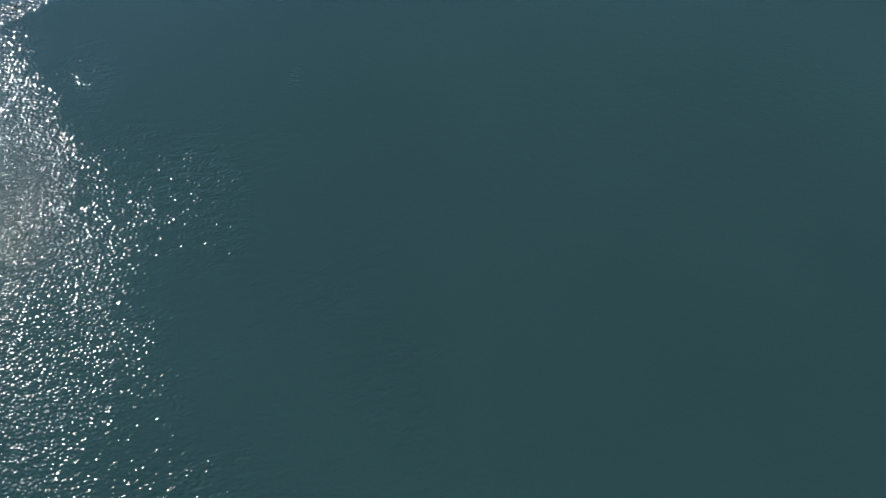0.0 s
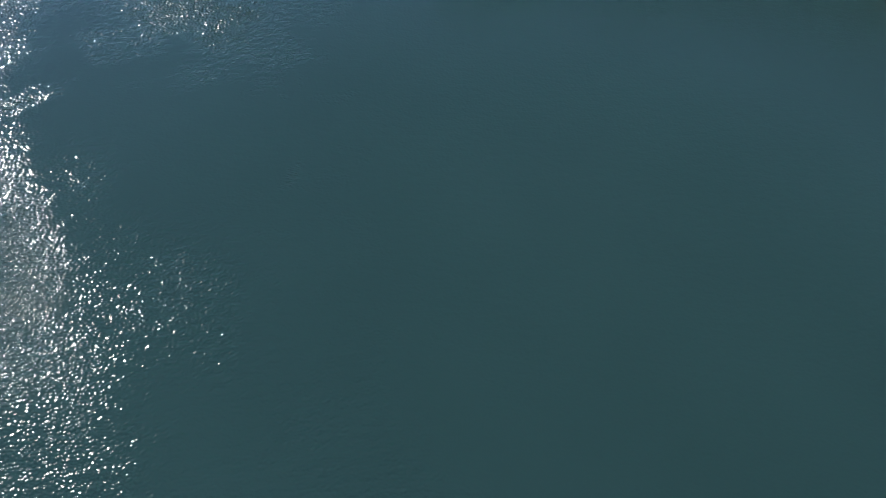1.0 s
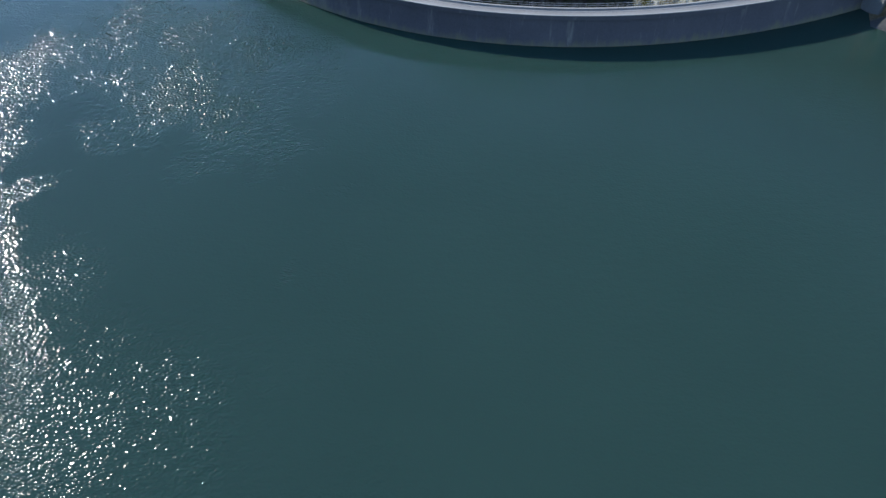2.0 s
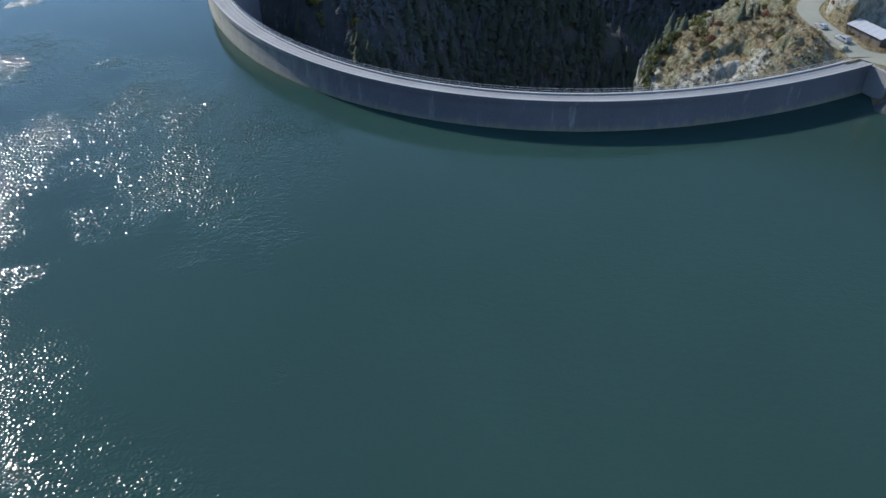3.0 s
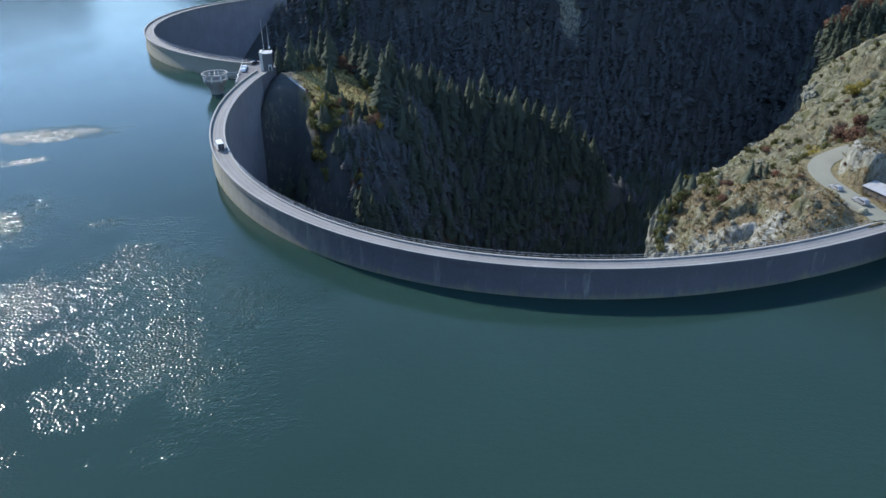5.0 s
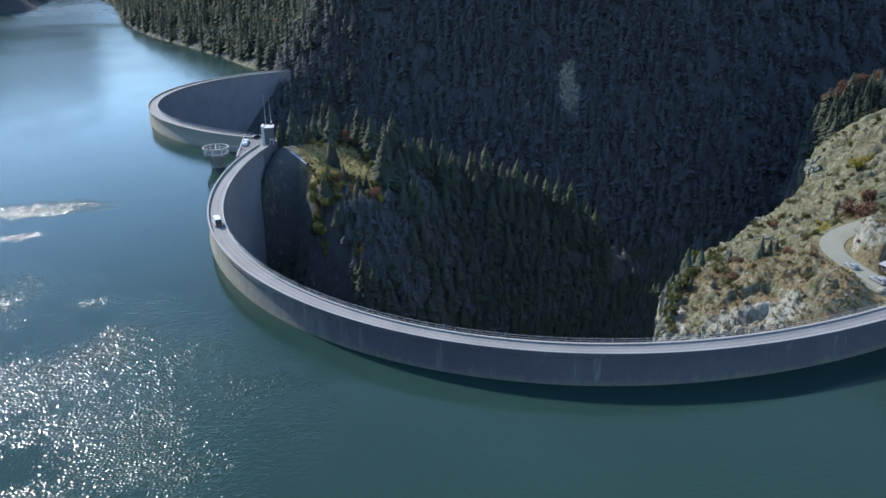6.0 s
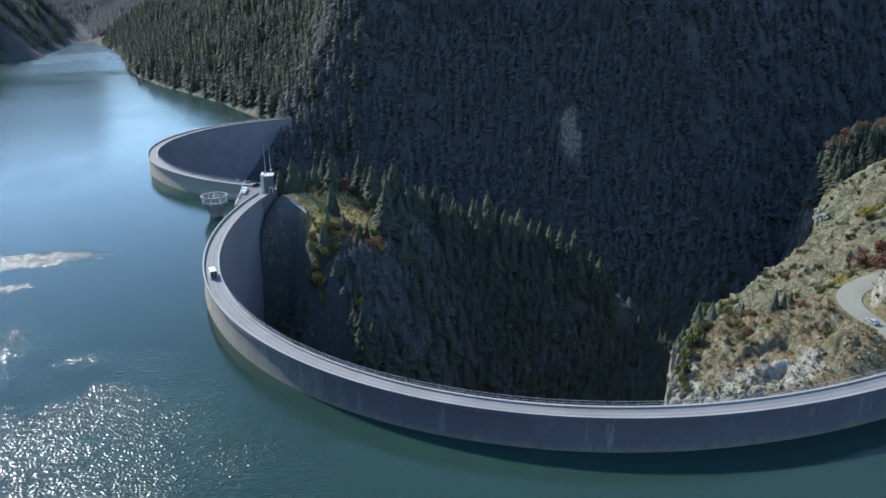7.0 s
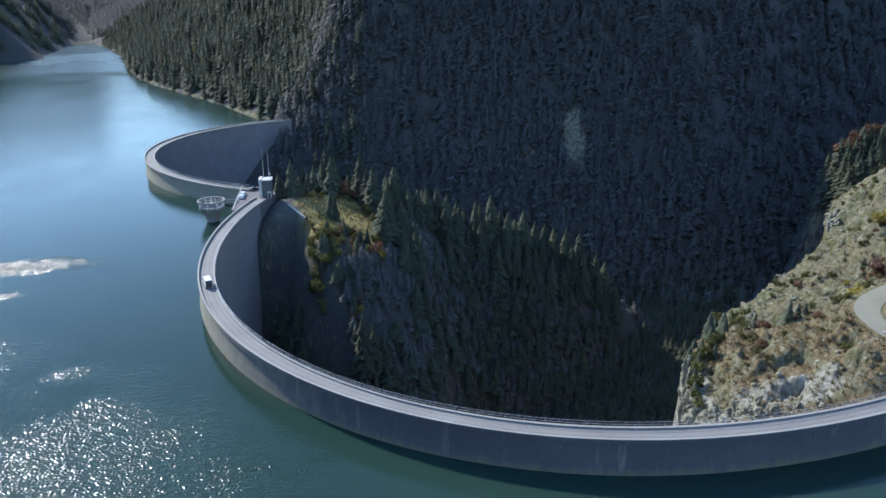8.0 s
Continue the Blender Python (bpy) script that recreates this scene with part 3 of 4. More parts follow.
def leafy(seed, leaves, size=0.09, upright=1.0):
    """A broadleaf crown one metre wide: small leaf clumps on uneven lobes."""
    r = np.random.default_rng(seed)
    lobes = [(r.uniform(-0.26, 0.26), r.uniform(-0.26, 0.26), r.uniform(0.25, 0.75) * upright, r.uniform(0.14, 0.27)) for _ in range(7)]
    verts, tris = [], []
    for _ in range(leaves):
        cx, cy, cz, rad = lobes[r.integers(len(lobes))]
        v = r.normal(size=3)
        v /= np.linalg.norm(v)
        c = np.array([cx, cy, cz]) + v * rad * r.uniform(0.6, 1.05) * (1, 1, upright)
        t1 = np.cross(v, r.normal(size=3))
        t1 /= np.linalg.norm(t1)
        t2 = np.cross(v, t1) + v * r.uniform(-0.5, 0.5)
        s = size * r.uniform(0.5, 1.2)
        b = len(verts)
        verts += [tuple(c - t1 * s), tuple(c + t2 * s * 0.6), tuple(c + t1 * s), tuple(c - t2 * s * 0.7 - v * s * 0.3)]
        tris += [(b, b + 1, b + 2), (b, b + 2, b + 3)]
    return np.array(verts), np.array(tris)


def scatter(name, places, template, material, label, category="forest"):
    """One object of many plants or stones: rows of (x, y, z, height, turn, girth)."""
    vs, ts, at = [], [], 0
    for i, (x, y, z, h, turn, girth) in enumerate(places):
        v, f = template[i % len(template)]
        c, s = math.cos(turn), math.sin(turn)
        w = v * (h * girth, h * girth, h)
        vs.append(np.stack([w[:, 0] * c - w[:, 1] * s + x, w[:, 0] * s + w[:, 1] * c + y, w[:, 2] + z], -1))
        ts.append(f + at)
        at += len(v)
    ob = new(name, tri_mesh(name, np.concatenate(vs), np.concatenate(ts), material))
    return tagged(ob, label, category, kind="stuff")


rng = np.random.default_rng(5)


def rows_of(xs, ys, hs, low, high, sink=0.6, wide=1.0):
    return [(x, y, h - sink, rng.uniform(low, high), rng.uniform(0, 6.28), rng.uniform(0.9, 1.45) * wide) for x, y, h in zip(xs, ys, hs)]


low_poly = [conifer(k, 8, 5, 0.25, False) for k in range(4)]
tiny_poly = [conifer(10 + k, 6, 4, 0.27, False) for k in range(4)]


def thin(h, level):
    """All trees below a level, one in six above it."""
    return (h < level) | (rng.uniform(0, 1, len(h)) < 0.16)


xs, ys = rng.uniform(-700, 520, 34000), rng.uniform(440, 1600, 34000)
d, z, side = along(xs, ys, SOUTH_SHORE)
hz = height(xs, ys)
gaps = fbm(xs / 45, ys / 45, 3, 71)
keep = ((((hz > 0.8 + rng.uniform(0, 2, len(xs))) | (xs > -100)) & (side > 0) & (d < 380)) | ((side < 0) & (d < 110) & (xs > -100) & (hz > -106))) & (gaps > -0.52) & (np.hypot((xs - 84) / 9.5, (ys - 507) / 13) > 1)
keep &= thin(hz, 95) & (rng.uniform(0, 1, len(xs)) < np.clip(1.0 - (xs - 110) / 250, 0.5, 1))
lake_side = keep & (xs < -62)
keep &= xs >= -62
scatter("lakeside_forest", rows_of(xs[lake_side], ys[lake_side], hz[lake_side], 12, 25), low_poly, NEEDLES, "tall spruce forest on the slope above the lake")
scatter("mountain_forest", rows_of(xs[keep], ys[keep], hz[keep], 10, 18, 0.6, 1.3), low_poly, HAZED_NEEDLES, "dense dark spruce forest on the shaded mountainside")
xs, ys = rng.uniform(-120, 420, 9000), rng.uniform(440, 800, 9000)
d, z, side = along(xs, ys, SOUTH_SHORE)
hz = height(xs, ys)
keep = (((side > 0) & (d < 260)) | ((side < 0) & (d < 90))) & (hz < 95) & (hz > -104) & (np.hypot((xs - 84) / 9.5, (ys - 507) / 13) > 1)
keep &= rng.uniform(0, 1, len(xs)) < np.clip(1.0 - (xs - 110) / 250, 0.45, 1)
scatter("steep_mountain_forest", rows_of(xs[keep], ys[keep], hz[keep], 10, 17, 0.6, 1.3), low_poly, HAZED_NEEDLES, "dense dark spruce forest on the steep valley wall")

xs, ys = rng.uniform(-1350, -560, 13000), rng.uniform(1000, 2100, 13000)
d, z, side = along(xs, ys, NORTH_SHORE)
hz = height(xs, ys)
keep = (side < 0) & (hz > 1.5) & (hz < 120) & ((fbm(xs / 60, ys / 60, 3, 73) > -0.15) | (d > 90))
scatter("far_bank_forest", rows_of(xs[keep], ys[keep], hz[keep], 14, 26), tiny_poly, NEEDLES, "distant dark spruce forest at the lake's end")

ys = rng.uniform(1600, 2900, 12000)
xs = -ys * rng.uniform(0.30, 0.72, 12000) + rng.uniform(-60, 60, 12000)
hz = height(xs, ys)
keep = (hz > 1.5) & thin(hz, 230)
scatter("valley_head_forest", rows_of(xs[keep], ys[keep], hz[keep], 18, 30), tiny_poly, HAZED_NEEDLES, "distant forest closing the head of the valley")

# lower woods between the arches, down into the gorge
mid_poly = [conifer(20 + k, 10, 5, 0.25, False) for k in range(4)]
xs, ys = rng.uniform(-95, 300, 12000), rng.uniform(150, 470, 12000)
hz = height(xs, ys)
th = arch_angle(NORTH, xs, ys)
inside_n = np.hypot(xs - NORTH[0], ys - NORTH[1]) < arch_radius(NORTH, th) - 9
d_spur, _, side_spur = along(xs, ys, SPUR)
d_mid, _, side_mid = along(xs, ys, MIDDLE_RIDGE)
d_rim, _, side_rim = along(xs, ys, WEST_RIM)
d_back, _, _ = along(xs, ys, BACK_SPUR)
keep = (side_spur > 0.2) & (d_spur > np.where(ys > 212, 20, 12)) & ((d_back > 38) | (xs < 200)) & (inside_n | (ys > 300)) & ((d_mid > 15) | (xs > 85)) & (clearing(xs, ys) > 1.4) & ~((xs < -22) & (hz > -34) & (ys < 345)) & ~((side_rim < 0.1) & inside_n & (hz > -12))
keep &= (hz > -108) & ~((xs > 120) & (hz > -55)) & ~((xs > 88) & (xs < 165) & (ys > 340) & (hz > -96)) & (rng.uniform(0, 1, len(xs)) < np.where((hz < -48) | (d_spur < 45), 0.55, np.where(d_mid < 70, 0.35, 0.75)))
scatter("gorge_forest", rows_of(xs[keep], ys[keep], hz[keep], 8, 14, 0.6, 1.25), mid_poly, NEEDLES, "shaded spruce woods down in the gorge")

# young growth on the shaded slopes below the ridges
under = [conifer(60 + k, 7, 5, 0.34, False) for k in range(4)]
xs, ys = rng.uniform(-60, 230, 9500), rng.uniform(190, 440, 9500)
hz = height(xs, ys)
inside_n = np.hypot(xs - NORTH[0], ys - NORTH[1]) < arch_radius(NORTH, arch_angle(NORTH, xs, ys)) - 9
d_spur, _, side_spur = along(xs, ys, SPUR)
_, _, side_rim = along(xs, ys, WEST_RIM)
keep = (hz < -10) & (hz > -108) & ~((d_spur < 34) & (hz > -70)) & (side_spur > 0.2) & (d_spur > 8) & (inside_n | (ys > 300)) & ~((side_rim < 0.1) & inside_n)
scatter("young_spruce_growth", rows_of(xs[keep], ys[keep], hz[keep], 4, 9), under, HAZED_NEEDLES, "low dark spruce growth on the shaded gorge slopes")

# the spruces of the middle ridge, one by one
CROWNS = [tri_mesh("crown", *conifer(40 + k, 24, 10, 0.23 + 0.03 * (k % 3)), NEEDLES) for k in range(5)]
bm = bmesh.new()
bmesh.ops.create_cone(bm, cap_ends=True, segments=6, radius1=0.016, radius2=0.005, depth=0.5, matrix=Matrix.Translation((0, 0, 0.22)))
TRUNK = bpy.data.meshes.new("trunk")
bm.to_mesh(TRUNK)
bm.free()
TRUNK.materials.append(BARK)


def tree(name, crown, trunk, x, y, z, tall, girth, label, category, group):
    base = new(name)
    base.matrix_basis = Matrix.LocRotScale((x, y, z), Euler((0, 0, random.uniform(0, 6.28))), (tall * girth, tall * girth, tall))
    for kind, me in (("trunk", trunk), ("crown", crown)):
        ob = new(kind, me)
        ob.parent = base
    return tagged(base, label, category, group)


xs, ys = rng.uniform(-75, 130, 5200), rng.uniform(225, 425, 5200)
hz = height(xs, ys)
d, z, side = along(xs, ys, MIDDLE_RIDGE)
th = arch_angle(NORTH, xs, ys)
inside_n = np.hypot(xs - NORTH[0], ys - NORTH[1]) < arch_radius(NORTH, th) - 10
ok = (((side <= 0) & (d < np.where(xs > -22, 13, 40)) & inside_n) | ((side > 0) & (d < 15))) & (clearing(xs, ys) > 1.12) & ~((xs > -66) & (xs < -28) & (ys > 270) & (ys < 306)) & (hz > -100)
d_rim, _, side_rim = along(xs, ys, WEST_RIM)
ok &= ~((side_rim < 0.1) & (ys < 312)) & ~((xs < -56) & (ys < 320)) & (xs < 88)
chosen = []
for x, y, h in zip(xs[ok], ys[ok], hz[ok]):
    if all((x - a) ** 2 + (y - b) ** 2 > 4.0 ** 2 for a, b, _ in chosen):
        chosen.append((x, y, h))
    if len(chosen) >= 290:
        break
for x, y, h in chosen:
    tree("spruce", CROWNS[random.randrange(5)], TRUNK, x, y, h - 0.4, random.uniform(11, 19) + random.choice((0, 0, 3, 5)), random.uniform(0.95, 1.3),
         "dark green spruce on the ridge between the arches", "tree", "spruces on the middle ridge")



# ---- the rocky spur at the dam's end ----
def boulder(seed):
    r = np.random.default_rng(seed)
    bm = bmesh.new()
    bmesh.ops.create_icosphere(bm, subdivisions=1, radius=0.5)
    for v in bm.verts:
        v.co *= r.uniform(0.45, 1.2)
        v.co.z *= 1.2
    verts, tris = np.array([v.co[:] for v in bm.verts]), np.array([[v.index for v in f.verts] for f in bm.faces])
    bm.free()
    return verts, tris


def tuft(seed):
    """A clump of dry blades one metre high."""
    r = np.random.default_rng(seed)
    verts, tris = [], []
    for _ in range(12):
        a, lean, w = r.uniform(0, 6.28), r.uniform(0.2, 0.9), r.uniform(0.05, 0.10)
        x, y = r.uniform(-0.25, 0.25, 2)
        b = len(verts)
        verts += [(x - w * math.sin(a), y + w * math.cos(a), 0), (x + w * math.sin(a), y - w * math.cos(a), 0),
                  (x + lean * math.cos(a), y + lean * math.sin(a), r.uniform(0.5, 1))]
        tris.append((b, b + 1, b + 2))
    return np.array(verts), np.array(tris)


xs, ys = rng.uniform(45, 210, 26000), rng.uniform(158, 345, 26000)
hs = height(xs, ys)
d, _, side = along(xs, ys, SPUR)
d_road, _, _ = along(xs, ys, ROAD)
clear_dam = np.hypot(xs - NORTH[0], ys - NORTH[1]) < arch_radius(NORTH, arch_angle(NORTH, xs, ys)) - 6
on = (side < 0.1) & (d < 75) & (d_road > 4.2) & (hs > -30) & clear_dam
clump = fbm(xs / 10, ys / 10, 3, 91)
stones = on & (clump > 0.0) & (rng.uniform(0, 1, len(xs)) < 0.35)
rocks = [boulder(300 + k) for k in range(8)]
scatter("limestone_rubble", [(x, y, h + rng.uniform(-0.25, 0.15) * s, s, rng.uniform(0, 6.28), rng.uniform(0.8, 1.6))
                             for x, y, h, s in zip(xs[stones], ys[stones], hs[stones], 0.16 + rng.gamma(1.3, 0.24, int(stones.sum())))],
        rocks, ROCK, "pale grey limestone blocks strewn over the rocky spur", "rocks")
blades = on & (clump < 0.4) & (rng.uniform(0, 1, len(xs)) < np.where(ys + 0.35 * (xs - 90) < 212, 0.75, 0.22))
scatter("dry_grass", rows_of(xs[blades], ys[blades], hs[blades], 0.5, 1.3, 0.05), [tuft(400 + k) for k in range(5)], DRY_GRASS,
        "dry straw-coloured grass tufts on the spur", "grass")

SHRUBS = {"rust": [tri_mesh("foliage", *leafy(500 + k, 700, 0.045), RUST_LEAF) for k in range(3)],
          "yellow": [tri_mesh("foliage", *leafy(510 + k, 700, 0.045), YELLOW_LEAF) for k in range(3)],
          "olive": [tri_mesh("foliage", *leafy(520 + k, 700, 0.045), OLIVE_LEAF) for k in range(3)]}
bm = bmesh.new()
for k in range(5):
    a = k * 1.3
    rod(bm, (0, 0, -0.05), (0.22 * math.cos(a), 0.22 * math.sin(a), 0.5), 0.025, 0.01, 5)
STEMS = bpy.data.meshes.new("stem")
bm.to_mesh(STEMS)
bm.free()
STEMS.materials.append(BARK)
SHRUB_LABEL = {"rust": "rust-brown autumn shrub on rocky ground", "yellow": "bright yellow autumn shrub on rocky ground",
               "olive": "olive green low shrub on rocky ground"}


def ground_at(x, y):
    return float(height(np.array([x]), np.array([y]))[0])


def shrub(kind, x, y, size, tall=0.8):
    z = float(height(np.array([x]), np.array([y]))[0])
    base = new("shrub")
    base.matrix_basis = Matrix.LocRotScale((x, y, z - 0.1), Euler((0, 0, random.uniform(0, 6.28))), (size, size, size * tall))
    for name, me in (("stem", STEMS), ("foliage", random.choice(SHRUBS[kind]))):
        new(name, me).parent = base
    return tagged(base, SHRUB_LABEL[kind], "shrub", kind + " shrubs")


def small_spruce(x, y, tall, girth=1.15, label="young green spruce on the rocky spur", group="spruces on the spur"):
    z = float(height(np.array([x]), np.array([y]))[0])
    return tree("spruce", CROWNS[random.randrange(5)], TRUNK, x, y, z - 0.3, tall, girth, label, "tree", group)


# single plants that stand out on the spur
for kind, x, y, size in (("yellow", 164, 291, 9), ("yellow", 168, 293, 6), ("rust", 125, 218, 9.5), ("rust", 132, 236, 10), ("rust", 138, 240, 9), ("rust", 128, 233, 6),
                         ("yellow", 108, 209, 4), ("yellow", 111, 212, 5), ("yellow", 106, 207.5, 3.2), ("olive", 114, 213, 5), ("olive", 103.5, 205, 3.5), ("yellow", 113, 217, 7), ("olive", 118, 220, 6), ("olive", 106, 214, 4), ("rust", 96, 205, 4), ("rust", 78, 196, 4.5),
                         ("olive", 70, 205, 5), ("olive", 66, 200, 6), ("rust", 72, 190, 4), ("rust", 82, 205, 6), ("olive", 62, 192, 5), ("olive", 58, 186, 5)):
    shrub(kind, x, y, size)
for x, y, tall in ((91.5, 210, 9), (94.5, 211, 6), (97, 212, 4), (76, 215, 7), (71, 212, 8), (74, 209, 6), (66, 208, 8), (63, 203, 7), (68, 218, 7), (84, 213, 5),
                   (60, 196, 6), (79, 221, 6), (137, 222, 18), (142, 226, 19), (134, 218, 16), (128, 205, 11), (133, 200, 12), (134, 208, 14), (137, 213, 15), (141, 207, 14), (138, 202, 12), (147, 222, 17), (150, 231, 15), (141, 234, 13),
                   (156, 238, 14), (158, 228, 16), (145, 216, 14), (166, 240, 15), (170, 232, 16)):
    small_spruce(x, y, tall)
for _ in range(50):
    x, y = random.uniform(56, 96), random.uniform(182, 238)
    d1, _, s1 = along(np.array([x]), np.array([y]), SPUR)
    if s1[0] < 0.1 and d1[0] < 16:
        shrub("olive", x, y, random.uniform(2.5, 5.0), 1.0)
for _ in range(84):
    x, y = random.uniform(95, 190), random.uniform(225, 340)
    d1, _, s1 = along(np.array([x]), np.array([y]), SPUR)
    if s1[0] < 0 and 1.5 < d1[0] < 40:
        shrub("olive", x, y, random.uniform(1.8, 4.2), 0.8)
for _ in range(300):
    x, y = random.uniform(60, 200), random.uniform(175, 345)
    d1, _, s1 = along(np.array([x]), np.array([y]), SPUR)
    d2, _, _ = along(np.array([x]), np.array([y]), ROAD)
    if s1[0] < 0 and 2 < d1[0] < 55 and d2[0] > 5:
        shrub(random.choice(("rust", "olive", "olive", "olive", "rust", "yellow") if y < 240 else ("olive", "olive", "rust")), x, y, random.uniform(1.2, 3.6))

def outcrop(x, y, size, tall):
    """A craggy block of bedrock standing out of the slope."""
    r = random.random() * 50
    bm = bmesh.new()
    bmesh.ops.create_icosphere(bm, subdivisions=4, radius=1.0)
    for v in bm.verts:
        p = v.co.copy()
        n1 = noise.noise(p * 1.1 + Vector((r, 0, 0)))
        ribs = abs(noise.noise(Vector((p.x * 2.6, p.y * 2.6, p.z * 0.7)) + Vector((0, r, 0))))
        ledge = abs(noise.noise(Vector((p.x * 1.2, p.y * 1.2, p.z * 4.0)) + Vector((0, 0, r))))
        crack = abs(noise.noise(Vector((p.x * 6.5, p.y * 6.5, p.z * 2.4)) + Vector((r, r, 0))))
        v.co = Vector((p.x * size, p.y * size * 0.85, p.z * tall)) * (1.0 + 0.6 * n1 - 0.75 * ribs + 0.3 * ledge - 0.25 * crack)
    ob = part("rock_outcrop", bm, ROCK, None)
    ob.matrix_basis = pose(x, y, float(height(np.array([x]), np.array([y]))[0]) - 0.5 * tall, 0, 0, random.uniform(0, 360))
    return tagged(ob, "pale craggy limestone outcrop on the spur", "rock", "limestone outcrops")


for x, y, size, tall in ((58, 171, 2.6, 3.0), (61, 169, 3.0, 3.4), (64.5, 167, 3.2, 3.4), (68, 165.5, 2.6, 2.8), (72, 163.5, 2.4, 2.4), (63, 172, 2.4, 2.8), (67.5, 170, 2.2, 2.4),
                         (57, 176, 2.2, 2.8), (53.5, 168, 2.6, 4.5), (54.5, 173, 2.6, 4.5), (57.5, 180, 2.4, 3.5), (58.2, 187, 2.0, 5.0), (59.4, 192, 2.2, 5.5), (60.6, 196.5, 2.0, 5.0), (76, 162.5, 2.2, 2.4), (111.5, 156.5, 1.5, 2.4), (113.5, 153.5, 1.6, 2.2), (155, 308, 3.6, 3.0), (158, 314, 3.4, 3.2), (150, 301, 3.0, 2.6), (140, 290, 2.8, 2.4), (128, 279, 2.6, 2.2), (118, 268, 2.4, 2.2),
                         (108, 259, 2.6, 2.6), (97, 247, 2.4, 2.4), (88, 222, 2.2, 2.2), (104, 232, 2.4, 2.0)):
    outcrop(x, y, size, tall)
for x, y, size in ((56, 176, 3.0), (57, 180, 3.6), (58.8, 186, 3.4), (60.5, 191, 4.0), (62, 196, 4.0)):
    shrub("olive", x, y, size, 1.2)
for x, y, tall in ((60, 190, 4), (62, 194, 5), (63, 198, 5), (66, 203, 4), (64, 205, 5), (68, 199, 4), (70, 208, 5), (58, 184, 4), (76, 220, 5), (78, 226, 5)):
    small_spruce(x, y, tall, 1.3)

# wooded spur farther down the gorge
xs, ys = rng.uniform(210, 420, 4200), rng.uniform(395, 520, 4200)
hs = height(xs, ys)
d, _, _ = along(xs, ys, BACK_SPUR)
ok = (d < 42) & (hs > -45) & (xs > 214) & ((d > 3.5) | (xs > 262))
scatter("spur_forest", rows_of(xs[ok], ys[ok], hs[ok], 10, 18), mid_poly, NEEDLES, "sunlit spruce wood on the farther spur")
for x, y, size in ((222, 433, 9), (227, 433, 9), (232, 434, 10), (238, 435, 10), (244, 436, 9), (251, 437, 8)):
    shrub("rust", x, y, size, 1.35)

# golden broadleaf trees among the lakeside spruces
for k in range(16):
    u = (k + random.random()) / 16
    x, y = -150 - 300 * u, 560 + 450 * u
    off = random.uniform(6, 45)
    x, y = x + 0.82 * off, y + 0.57 * off
    kind = random.choice(("yellow", "rust", "olive"))
    tree("broadleaf_tree", random.choice(SHRUBS[kind]), TRUNK, x, y, ground_at(x, y), random.uniform(9, 14), random.uniform(0.55, 0.8),
         "autumn-coloured broadleaf tree among the lakeside spruces", "tree", "autumn trees on the lakeside")

# shrubs and small trees round the clearing
for kind, x, y, size in (("rust", -49, 333, 8), ("rust", -44, 334, 6), ("olive", -36, 318, 6), ("olive", -34, 313, 5), ("rust", -30, 289, 5), ("yellow", -31, 298, 3.5),
                         ("yellow", -35.6, 267, 5), ("olive", -47, 292, 5), ("olive", -50, 288, 6), ("rust", -45, 297, 4), ("olive", -60, 318, 4), ("olive", -38, 322, 5),
                         ("yellow", -55, 305, 2.5), ("olive", -52, 281, 6), ("olive", -44, 285, 5), ("rust", -40, 290, 3.5)):
    shrub(kind, x, y, size, 1.1)
for x, y, tall in ((-51, 309, 12), (-49, 307, 11), (-66, 322, 11), (-63, 325, 13), (-32.5, 255, 23), (-29, 256.5, 19), (-26, 258, 15), (-11, 270, 9), (-5.5, 283, 9), (-17, 294, 20), (-14, 296, 18), (-19, 292, 16), (-12, 292, 15),
                   (30, 340, 20), (33, 338, 16), (-53, 283, 6), (-50, 277, 7), (-5, 232, 9), (-2, 230, 7), (-38, 292, 6)):
    small_spruce(x, y, tall, 0.95, "dark green spruce beside the grassy clearing", "spruces on the middle ridge")
for _ in range(70):
    x, y = random.uniform(-58, -28), random.uniform(258, 300)
    _, _, s1 = along(np.array([x]), np.array([y]), WEST_RIM)
    if s1[0] > -0.5 and height(np.array([x]), np.array([y]))[0] > -34:
        if random.random() < 0.3:
            small_spruce(x, y, random.uniform(5, 9), 1.1, "young dark spruce below the grassy clearing", "spruces on the middle ridge")
        else:
            shrub(random.choice(("olive", "olive", "olive", "rust", "yellow")), x, y, random.uniform(2.5, 5.0), 1.1)
for x, y, size in ((-53, 281, 7), (-52, 277, 7), (-51, 284, 6), (-50.5, 273, 7), (-49, 270, 6), (-55, 286, 6), (-48, 276, 6), (-54, 277, 6)):
    shrub("olive", x, y, size, 1.3)
for _ in range(34):
    x, y = random.uniform(-66, -30), random.uniform(290, 336)
    c = float(clearing(np.array([x]), np.array([y]))[0])
    if 0.7 < c < 1.2:
        shrub(random.choice(("yellow", "olive", "yellow", "olive", "rust")), x, y, random.uniform(1.8, 4.0), 1.0)
for k in range(12):
    u = (k + random.random()) / 12
    shrub(random.choice(("olive", "rust", "yellow")), -61.5 + 8 * u + random.uniform(0, 3), 303 - 17 * u, random.uniform(1.2, 2.4), 0.9)
